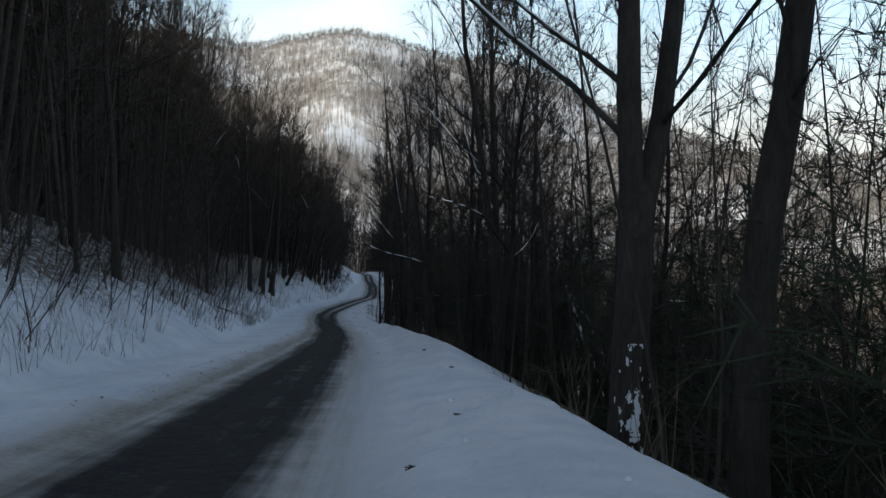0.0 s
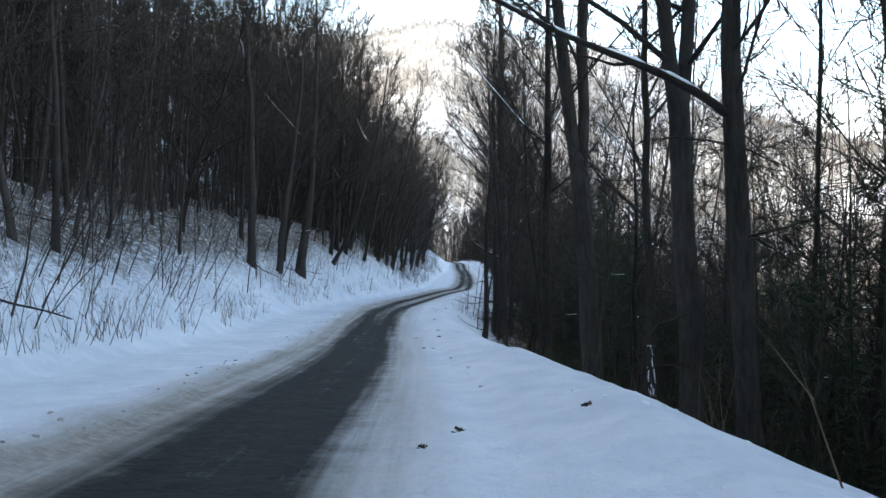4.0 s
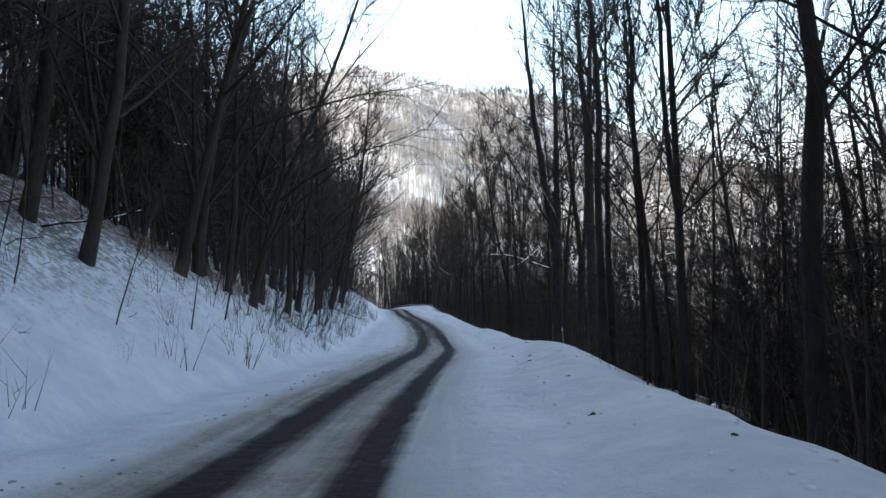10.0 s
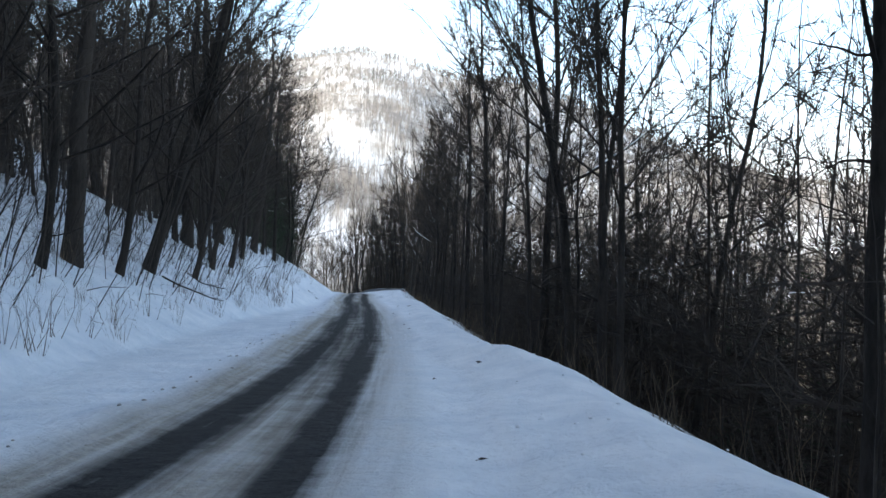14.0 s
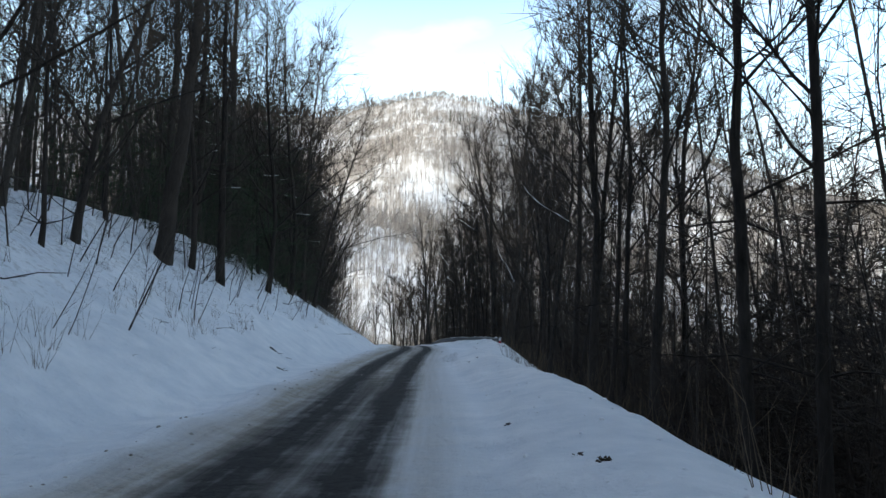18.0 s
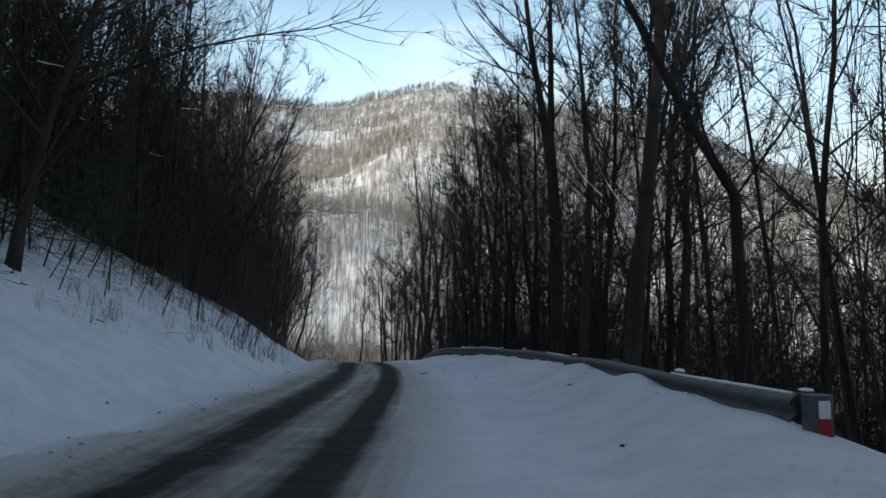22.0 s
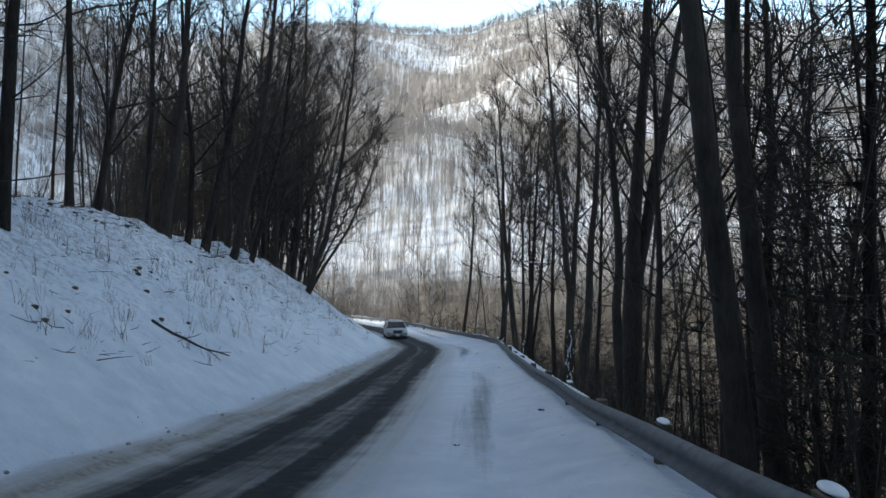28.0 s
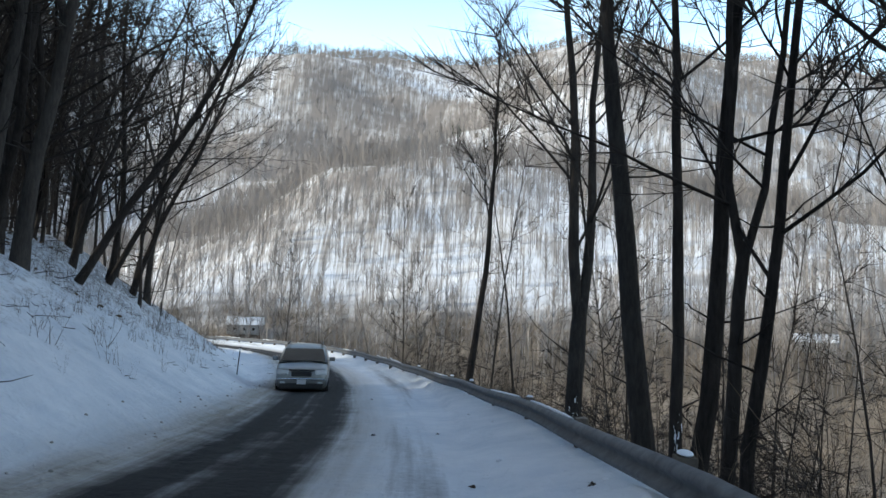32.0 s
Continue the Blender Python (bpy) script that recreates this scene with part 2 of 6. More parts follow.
GROUND = make_ground_material()
MOUNTAIN = make_mountain()
BARK = make_bark("bark", (0.015, 0.0125, 0.011), (0.062, 0.052, 0.045))
BARK_GREY = make_bark("grey_bark", (0.022, 0.019, 0.017), (0.088, 0.077, 0.067))
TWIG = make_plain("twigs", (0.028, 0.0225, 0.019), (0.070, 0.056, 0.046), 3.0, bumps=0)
# far twigs paler than TWIG: sunlight and haze are put into the colour
HAZED_TWIG = make_plain("far_woods_sun_haze", (0.20, 0.177, 0.162), (0.35, 0.314, 0.287), 0.05, bumps=0)
BRUSH = make_plain("brush", (0.13, 0.105, 0.082), (0.23, 0.188, 0.147), 0.08, bumps=0)
SLUSH = make_plain("frozen_slush", (0.22, 0.20, 0.175), (0.50, 0.475, 0.44), 14.0, rough=0.8)
WEED = make_plain("dry_weeds", (0.055, 0.040, 0.028), (0.165, 0.122, 0.084), 2.0, bumps=0)
SNOW = make_plain("fresh_snow", (0.78, 0.80, 0.83), (0.88, 0.89, 0.91), 8.0, rough=0.7)
NEEDLE = make_plain("needles", (0.018, 0.030, 0.016), (0.045, 0.062, 0.032), 4.0, bumps=0)
DARK_LEAF = make_plain("dead_leaves", (0.03, 0.022, 0.016), (0.09, 0.065, 0.045), 9.0, bumps=0)
STEEL = make_plain("galvanised_steel", (0.075, 0.077, 0.080), (0.165, 0.168, 0.172), 5.0, rough=0.6, metal=0.35)
POST_WOOD = make_plain("weathered_wood", (0.08, 0.065, 0.05), (0.18, 0.15, 0.12), 9.0)


# ---------------------------------------------------------------- plan of the road
# x, y, z of the road under the wheels, every 20 m or so down the hill
ROAD = np.array([
    (2.5, -29.9, 1.54), (0.8, -10.0, -0.49), (-0.9, 10.0, -2.50), (-2.8, 29.9, -4.47), (-5.5, 49.7, -6.39),
    (-8.8, 69.4, -8.10), (-11.6, 89.2, -9.18), (-12.2, 109.2, -10.29), (-11.6, 129.1, -11.09), (-12.0, 149.1, -12.08),
    (-13.6, 169.1, -12.13), (-15.6, 189.0, -12.27), (-18.0, 208.8, -12.27), (-20.0, 228.7, -12.30), (-23.4, 248.4, -12.60),
    (-28.1, 267.8, -13.47), (-33.1, 287.2, -15.78), (-38.2, 306.5, -17.42), (-43.4, 325.8, -18.77), (-50.6, 344.5, -20.09),
    (-60.6, 361.7, -20.85), (-73.2, 377.3, -21.55), (-87.9, 390.7, -22.25), (-104.6, 401.8, -22.95), (-122.7, 410.1, -23.65)])
S_FIRST = -30.0


def spline(knots, t, fine):
    """Natural cubic through the knots, at the places fine."""
    n = len(t)
    h = np.diff(t)
    a = np.eye(n)
    r = np.zeros((n, knots.shape[1]))
    for i in range(1, n - 1):
        a[i, i - 1:i + 2] = h[i - 1], 2 * (h[i - 1] + h[i]), h[i]
        r[i] = 6 * ((knots[i + 1] - knots[i]) / h[i] - (knots[i] - knots[i - 1]) / h[i - 1])
    m = np.linalg.solve(a, r)
    k = np.clip(np.searchsorted(t, fine) - 1, 0, n - 2)
    u, v = (fine - t[k])[:, None], (t[k + 1] - fine)[:, None]
    hk = h[k][:, None]
    return (m[k] * v ** 3 + m[k + 1] * u ** 3) / (6 * hk) + (knots[k] / hk - m[k] * hk / 6) * v + (knots[k + 1] / hk - m[k + 1] * hk / 6) * u


chord = S_FIRST + np.concatenate([[0], np.cumsum(np.hypot(*np.diff(ROAD[:, :2], axis=0).T))])
LINE_S = np.arange(S_FIRST, chord[-1], 0.5)
LINE = spline(ROAD, chord, LINE_S)
TAN = np.gradient(LINE[:, :2], axis=0)
TAN /= np.linalg.norm(TAN, axis=1)[:, None]
# straight on behind and ahead
back = np.arange(-60, S_FIRST, 0.5)
LINE = np.concatenate([LINE[0] + (back - S_FIRST)[:, None] * np.array([*TAN[0], -0.1]), LINE])
TAN = np.concatenate([np.repeat(TAN[:1], len(back), 0), TAN])
LINE_S = np.concatenate([back, LINE_S])


def place(s, d):
    """World x, y and the road's z at s metres along and d metres to the right of the camera's line."""
    s, d = np.asarray(s, float), np.asarray(d, float)
    x, y, z = (np.interp(s, LINE_S, LINE[:, i]) for i in range(3))
    tx, ty = (np.interp(s, LINE_S, TAN[:, i]) for i in range(2))
    return x + d * ty, y - d * tx, z


def along(s, *stops):
    return np.interp(s, [a for a, _ in stops], [b for _, b in stops])


def toe(s):      # where the left bank begins
    return along(s, (-60, 6.6), (40, 6.8), (84, 6.6), (104, 6.0), (124, 6.0), (142, 6.8), (155, 7.0), (168, 6.9), (186, 6.1), (200, 5.1), (232, 4.9), (262, 5.6), (290, 5.2), (335, 5.2), (352, 6.6), (375, 8.0), (420, 8.5))


def bank(s):     # how steep it is
    return along(s, (-60, 0.60), (78, 0.64), (92, 0.74), (106, 0.84), (124, 0.84), (142, 0.68), (160, 0.60), (190, 0.62), (230, 0.70), (262, 0.60), (290, 0.68), (322, 0.66), (336, 0.71), (350, 0.66), (440, 0.55))


def crest(s):    # how far up the bank its top lies
    return along(s, (-60, 9.5), (70, 9.5), (92, 7.5), (125, 7.5), (150, 10), (178, 9.5), (200, 8.5), (225, 9), (262, 9), (286, 8.3), (340, 8.3), (362, 9))


def lip(s):      # where the right shoulder ends
    return along(s, (-60, 2.4), (16, 2.4), (23, 2.6), (27, 2.92), (33, 3.0), (37, 2.9), (43, 2.85), (47, 3.0), (51, 3.25), (54, 3.1), (60, 2.75), (68, 2.4), (76, 2.25), (79, 2.42),
                 (83, 2.75), (91, 2.55), (96, 2.05), (99, 2.5), (103, 3.0), (111, 3.3), (116, 2.85), (121, 3.15), (127, 3.6), (137, 3.55), (142, 3.05), (149, 3.0), (156, 3.3), (159, 2.65),
                 (162, 2.35), (170, 2.05), (180, 2.1), (188, 2.45), (196, 2.9), (201, 2.95), (206, 2.5), (215, 2.28), (219, 2.7), (227, 3.35), (240, 3.6), (248, 3.5), (256, 3.15), (270, 2.9),
                 (290, 2.85), (301, 2.75), (318, 2.5), (330, 2.25), (340, 1.65), (352, 1.05), (366, 0.65), (400, 0.65))


def rail_d(s):
    return along(s, (225, 2.95), (240, 2.95), (248, 3.0), (252, 2.75), (257, 2.3), (264, 2.08), (276, 2.0), (296, 1.98), (302, 1.9), (308, 1.74), (317, 1.6), (326, 1.55), (332, 1.2), (340, 0.7), (352, 0.1), (366, -0.3), (400, -0.3))


def lane(s):     # middle of the bare lane
    return along(s, (-60, -1.85), (30, -1.85), (60, -1.45), (78, -1.55), (98, -1.55), (118, -2.0), (140, -1.95), (150, -1.85), (165, -1.65), (198, -1.8), (220, -2.1),
                 (250, -2.2), (269, -2.65), (299, -2.65), (328, -2.95), (345, -3.9), (440, -3.6))


def soft(u, w):
    return 0.5 * (u + np.sqrt(u * u + w * w)) - 0.5 * w * np.exp(-np.abs(u) / w)


def lumps(x, y, size, seed):
    """A cheap smooth unevenness, about -1 to 1."""
    r = np.random.RandomState(seed)
    out = np.zeros_like(x)
    for k in range(7):
        a, f, p = r.uniform(0, 6.28), r.uniform(0.6, 2.2) / size * 2.2, r.uniform(0, 6.28)
        b, g, q = r.uniform(0, 6.28), r.uniform(0.6, 2.2) / size * 2.2, r.uniform(0, 6.28)
        out += np.sin((x * np.cos(a) + y * np.sin(a)) * f + p) * np.cos((x * np.cos(b) + y * np.sin(b)) * g + q)
    return out / 3.2


def rise(s, d):
    """Height of the ground over the road's line."""
    s, d = np.asarray(s, float), np.asarray(d, float)
    x, y, _ = place(s, d)
    u = -d - toe(s)
    # past 24 m an unseen rise is added that keeps sun off the road
    left = bank(s) * soft(u, 1.2) - bank(s) * 0.74 * soft(u - crest(s), 1.6) + along(s, (306, 0.5), (330, 0.34)) * np.maximum(0, u - 24)
    left = left * (1 + 0.10 * lumps(x, y, 18, 1)) + np.clip(u / 4, 0, 1) * (0.28 * lumps(x, y, 5, 2) + 0.14 * lumps(x, y, 2.6, 3))
    v = d - lip(s)
    drop = -along(s, (-60, 0.55), (215, 0.55), (260, 0.8)) * soft(v, 0.8) + 0.30 * np.maximum(0, v - 45) + 0.25 * np.maximum(0, v - 80)
    drop = drop + np.clip(v / 5, 0, 1) * (0.5 * lumps(x, y, 8, 4) + 0.15 * lumps(x, y, 2, 5))
    berm = 0.16 * np.exp(-((d - lip(s) + 0.7) / 0.55) ** 2) * (1 + 0.7 * lumps(x, y, 3, 6))
    ledge = 0.16 / (1 + np.exp(-np.clip((d - lip(s) + 1.9 + 0.25 * lumps(x, y, 6, 9)) / 0.10, -30, 30)))
    open_ = along(s, (226, 1.0), (236, 0.6), (250, 0.35), (300, 0.5))
    berm, ledge = berm * open_, ledge * (0.35 + 0.65 * open_)
    wall = along(s, (224, 0), (228, 0.10), (234, 0.22), (243, 0.25), (251, 0.23), (257, 0.10), (440, 0.09)) * np.exp(-(np.minimum(0, d - rail_d(s) + 0.1) / 0.75) ** 2) * np.exp(-(np.maximum(0, d - rail_d(s) - 0.5) / 0.8) ** 2) * (1 + 0.22 * lumps(x, y, 1.8, 12))
    rough = 0.04 * lumps(x, y, 2.2, 10) * np.clip((np.abs(d - lane(s)) - 1.4) / 1.0, 0, 1)
    edge = 0.10 * np.exp(-((d - lane(s) + 2.1) / 0.5) ** 2) * (1 + lumps(x, y, 2.4, 7))
    cover = 0.07 * np.clip((np.abs(d - lane(s)) - 1.1) / 0.8, 0, 1) * (1 + 0.35 * lumps(x, y, 1.4, 8))
    return left + drop + berm + edge + cover + np.where(d > 0, ledge, 0) + rough + wall


def ground(s, d):
    x, y, z = place(s, d)
    return np.stack([x, y, z + rise(s, d)], -1)


def mesh_object(name, verts, faces, mat, parent=None):
    me = bpy.data.meshes.new(name)
    me.from_pydata([tuple(v) for v in verts] if not isinstance(verts, np.ndarray) else verts.tolist(), [], faces if isinstance(faces, list) else faces.tolist())
    me.materials.append(mat)
    ob = new(name, me)
    ob.parent = parent
    return ob


def smooth(ob):
    ob.data.polygons.foreach_set("use_smooth", [True] * len(ob.data.polygons))
    return ob


# ---------------------------------------------------------------- ground sheets and road
def bare_of(s, d):
    """How far the wheels have cleared the snow, and how much slush lies beside."""
    o = d - lane(s)
    two = along(s, (-60, 0.15), (70, 0.15), (92, 0.55), (104, 1), (146, 1), (158, 0.5), (178, 0.4), (198, 0.4), (208, 0.75), (228, 0.75), (242, 0.9), (272, 0.9), (290, 0.45), (330, 0.25), (440, 0.25))
    half = along(s, (-60, 0.95), (240, 0.95), (262, 0.8), (290, 1.05), (440, 1.1))
    full = np.clip((half + 0.42 - np.abs(o)) / 0.80, 0, 1)
    left, right = np.exp(-((o + 0.82) / 0.42) ** 2), np.exp(-((o - 0.72) / 0.32) ** 2)
    tracks = np.clip(1.25 * (left + right), 0, 1)
    bare = full * (1 - two) + np.clip(tracks + full * (1 - two) * 0.3, 0, 1) * two
    streak = along(s, (200, 0), (216, 0.32), (236, 0.1), (280, 0.1), (296, 0.45), (326, 0.45), (345, 0.42), (440, 0.35))
    wander = 2.7 + 0.35 * np.sin(s * 0.11) + 0.18 * np.sin(s * 0.31 + 1)
    bare = np.maximum(bare, streak * (0.75 + 0.45 * np.sin(s * 0.23 + 2)) * np.exp(-((o - wander) / 0.36) ** 2))
    slush = np.clip(1 - (np.abs(o + 0.2) - half) / 1.0, 0, 1) * 0.9
    slush = np.maximum(slush, np.exp(-((o + half + 0.55) / 0.5) ** 2) * 0.95)
    slush = np.where(o > half, np.clip(1 - (o - half) / 1.3, 0, 1) * along(s, (60, 0.85), (110, 0.6), (170, 0.8)), slush)
    return bare, slush


S_ROWS = np.concatenate([np.arange(-58, -8, 2.0), np.arange(-8, 380, 0.45), np.arange(380, LINE_S[-1] - 1, 2.0)])
ROAD_L, ROAD_R = -4.6, 1.4


def sheet(name, ds):
    ss, dd = np.meshgrid(S_ROWS, ds, indexing="ij")
    p = ground(ss, dd).reshape(-1, 3)
    nd = len(ds)
    i = (np.arange(len(S_ROWS) - 1)[:, None] * nd + np.arange(nd - 1)).ravel()
    ob = smooth(mesh_object(name, p, np.stack([i, i + 1, i + nd + 1, i + nd], -1), GROUND))
    b, sl = bare_of(ss, dd)
    x, y, _ = place(ss, dd)
    clean = along(ss, (138, 0), (148, 0.55), (180, 0.5), (200, 0.6), (238, 0.6), (250, 0), (280, 0), (290, 0.5), (345, 0.45), (362, 0.2))
    lit = np.clip((-dd - toe(ss) - 0.8) / 4.5, 0, 1) * 0.95 * (1 - clean) + np.clip((dd - lip(ss) - 0.4) / 2, 0, 1)
    for key, val in (("bare", b), ("slush", sl), ("litter", lit)):
        ob.data.attributes.new(key, "FLOAT", "POINT").data.foreach_set("value", val.ravel().astype(np.float32))
    way = np.stack([ss, dd - lane(ss), 0 * ss], -1).astype(np.float32)
    ob.data.attributes.new("way", "FLOAT_VECTOR", "POINT").data.foreach_set("vector", way.ravel())
    return ob


tagged(sheet("road", np.arange(ROAD_L, ROAD_R + 0.01, 0.15)), "narrow mountain road with bare wet wheel tracks in packed snow", "road", kind="structure")
tagged(sheet("ground_hillside", np.concatenate([-np.geomspace(5.2, 118, 60)[::-1], [ROAD_L]]) ), "snow-covered wooded bank rising beside the road", "ground", kind="structure")
tagged(sheet("ground_slope", np.concatenate([np.arange(ROAD_R, 9, 0.25), np.geomspace(9.2, 125, 40)])), "snowy shoulder that drops into a wooded valley", "ground", kind="structure")

# far hills all round, one ring of valley and ridge
CX, CY = -40.0, 220.0


def far_z(x, y):
    r, th = np.hypot(x - CX, y - CY), np.arctan2(-(x - CX), y - CY)
    deg = np.degrees(th)
    ridge = 340 + 34 * np.sin(3 * th + 0.6) + 18 * np.sin(7 * th + 1.0) + 12 * np.sin(17 * th)
    ridge = ridge * np.interp(deg, (-180, -60, -33, -25, -15, -6, 60, 180), (0.5, 0.45, 0.45, 0.5, 0.72, 1.0, 1.0, 0.5))
    t = np.clip((r - 290) / 1090, 0, 1)
    z = -50 + (ridge + 50) * (t * t * (3 - 2 * t) * 0.6 + t * 0.4)
    z = z + np.clip((r - 300) / 300, 0, 1) * (30 * lumps(x, y, 260, 21) + 7 * lumps(x, y, 70, 22)) + 3 * lumps(x, y, 40, 23)
    # a nearer spur that runs down to the left, with a hollow behind it
    z = z + np.exp(-((r - 620) / 130) ** 2) * np.interp(deg, (-5, 8, 16, 22, 28, 36, 48, 60), (0, 14, 30, 22, -14, -42, -40, 0))
    z = z - np.exp(-((r - 850) / 120) ** 2) * np.interp(deg, (4, 15, 24, 45, 60), (0, 34, 52, 48, 0))
    return z - np.clip((r - 1450) / 900, 0, 1) * 150


def far_density(x, y):
    """How thick the far woods stand, 0 to 1: thick on the tops and the spur, thin in old clearings."""
    r, deg = np.hypot(x - CX, y - CY), np.degrees(np.arctan2(-(x - CX), y - CY))
    f = 0.58 + 0.30 * lumps(x, y, 170, 31) + 0.16 * lumps(x, y, 60, 32)
    f = f + 0.45 * np.clip((r - 1130) / 200, 0, 1) + 0.28 * np.exp(-((r - 590) / 90) ** 2) * np.exp(-((deg - 24) / 11) ** 2)
    # the hollow's shade is put in as thicker woods, which darken the ground colour
    f = f + 0.35 * np.exp(-((r - 880) / 110) ** 2) * np.exp(-((deg - 27) / 12) ** 2)
    return np.clip(f, 0.06, 1.0)


rr = np.concatenate([np.linspace(40, 280, 16), np.linspace(300, 1500, 110), np.linspace(1560, 2900, 12)])
tt = np.linspace(-math.pi, math.pi, 241)
gr, gt = np.meshgrid(rr, tt, indexing="ij")
gx, gy = CX - gr * np.sin(gt), CY + gr * np.cos(gt)
gz = far_z(gx, gy)
i = (np.arange(len(rr) - 1)[:, None] * len(tt) + np.arange(len(tt) - 1)).ravel()
far_hills = smooth(mesh_object("ground_mountains", np.stack([gx, gy, gz], -1).reshape(-1, 3), np.stack([i, i + len(tt), i + len(tt) + 1, i + 1], -1), MOUNTAIN))
far_hills.data.attributes.new("woods", "FLOAT", "POINT").data.foreach_set("value", far_density(gx, gy).ravel().astype(np.float32))
far_hills.data.attributes.new("fall", "FLOAT_VECTOR", "POINT").data.foreach_set("vector", np.stack([gt * 750, gr, 0 * gr], -1).ravel().astype(np.float32))
tagged(far_hills,
       "far snowy mountainsides with bare woods across the valley", "mountain", kind="structure")


# ---------------------------------------------------------------- trees
class Mesh:
    """Vertices and faces gathered tube by tube."""
    def __init__(self):
        self.v, self.f, self.n = [], [], 0

    def tube(self, pts, radii, sides):
        pts = np.asarray(pts, float)
        d = np.gradient(pts, axis=0)
        d /= np.linalg.norm(d, axis=1)[:, None] + 1e-9
        up = np.array([0, 0, 1.0]) if abs(d[0][2]) < 0.9 else np.array([1.0, 0, 0])
        a = np.cross(d, up)
        a /= np.linalg.norm(a, axis=1)[:, None] + 1e-9
        b = np.cross(d, a)
        ang = np.arange(sides) * 2 * math.pi / sides
        ring = a[:, None, :] * np.cos(ang)[None, :, None] + b[:, None, :] * np.sin(ang)[None, :, None]
        v = pts[:, None, :] + ring * np.asarray(radii)[:, None, None]
        m = len(pts)
        self.v.append(v.reshape(-1, 3))
        j = np.arange(sides)
        q = np.roll(j, -1)
        one = np.stack([j, q, q + sides, j + sides], -1)
        self.f += (self.n + (np.arange(m - 1) * sides)[:, None, None] + one[None]).reshape(-1, 4).tolist()
        self.n += m * sides

    def slivers(self, p, q, r):
        """Many hair-thin twigs at once."""
        p, q = np.concatenate(p), np.concatenate(q)
        a = np.cross(q - p, (0.2, 0.95, 0.25))
        a *= r * 1.2 / (np.linalg.norm(a, axis=1)[:, None] + 1e-9)
        self.v.append(np.stack([p + a, p - a, q], 1).reshape(-1, 3))
        self.f += (self.n + np.arange(3 * len(p)).reshape(-1, 3)).tolist()
        self.n += 3 * len(p)

    def spike(self, p, q, r, solid=False):
        """A thin three-sided twig that ends in a point."""
        p, q = np.asarray(p, float), np.asarray(q, float)
        d = q - p
        a = np.cross(d, (0.2, 0.95, 0.25) if not solid else (0.3, 0.5, 0.8))
        a /= np.linalg.norm(a) + 1e-9
        b = np.cross(d, a)
        b /= np.linalg.norm(b) + 1e-9
        k = self.n
        if r < 0.2 and not solid:  # hair-thin twigs need no more than a sliver
            self.v.append(np.array([p + a * r * 1.2, p - a * r * 1.2, q]))
            self.f.append((k, k + 1, k + 2))
            self.n += 3
            return
        self.v.append(np.array([p + a * r, p - a * r * 0.5 + b * r * 0.87, p - a * r * 0.5 - b * r * 0.87, q]))
        self.f += [(k, k + 1, k + 3), (k + 1, k + 2, k + 3), (k + 2, k, k + 3)]
        self.n += 4

    def data(self, name, mat):
        me = bpy.data.meshes.new(name)
        if self.v:
            me.from_pydata(np.concatenate(self.v).tolist(), [], self.f)
        me.materials.append(mat)
        me.polygons.foreach_set("use_smooth", [True] * len(me.polygons))
        return me


def grow(rng, start, direction, length, segs, bend, lift):
    """A wandering limb: points from start."""
    pts, d = [np.array(start, float)], np.array(direction, float)
    for _ in range(segs):
        d = d + rng.normal(0, bend, 3) + np.array([0, 0, lift])
        d /= np.linalg.norm(d)
        pts.append(pts[-1] + d * length / segs)
    return np.array(pts)


SPINES = []


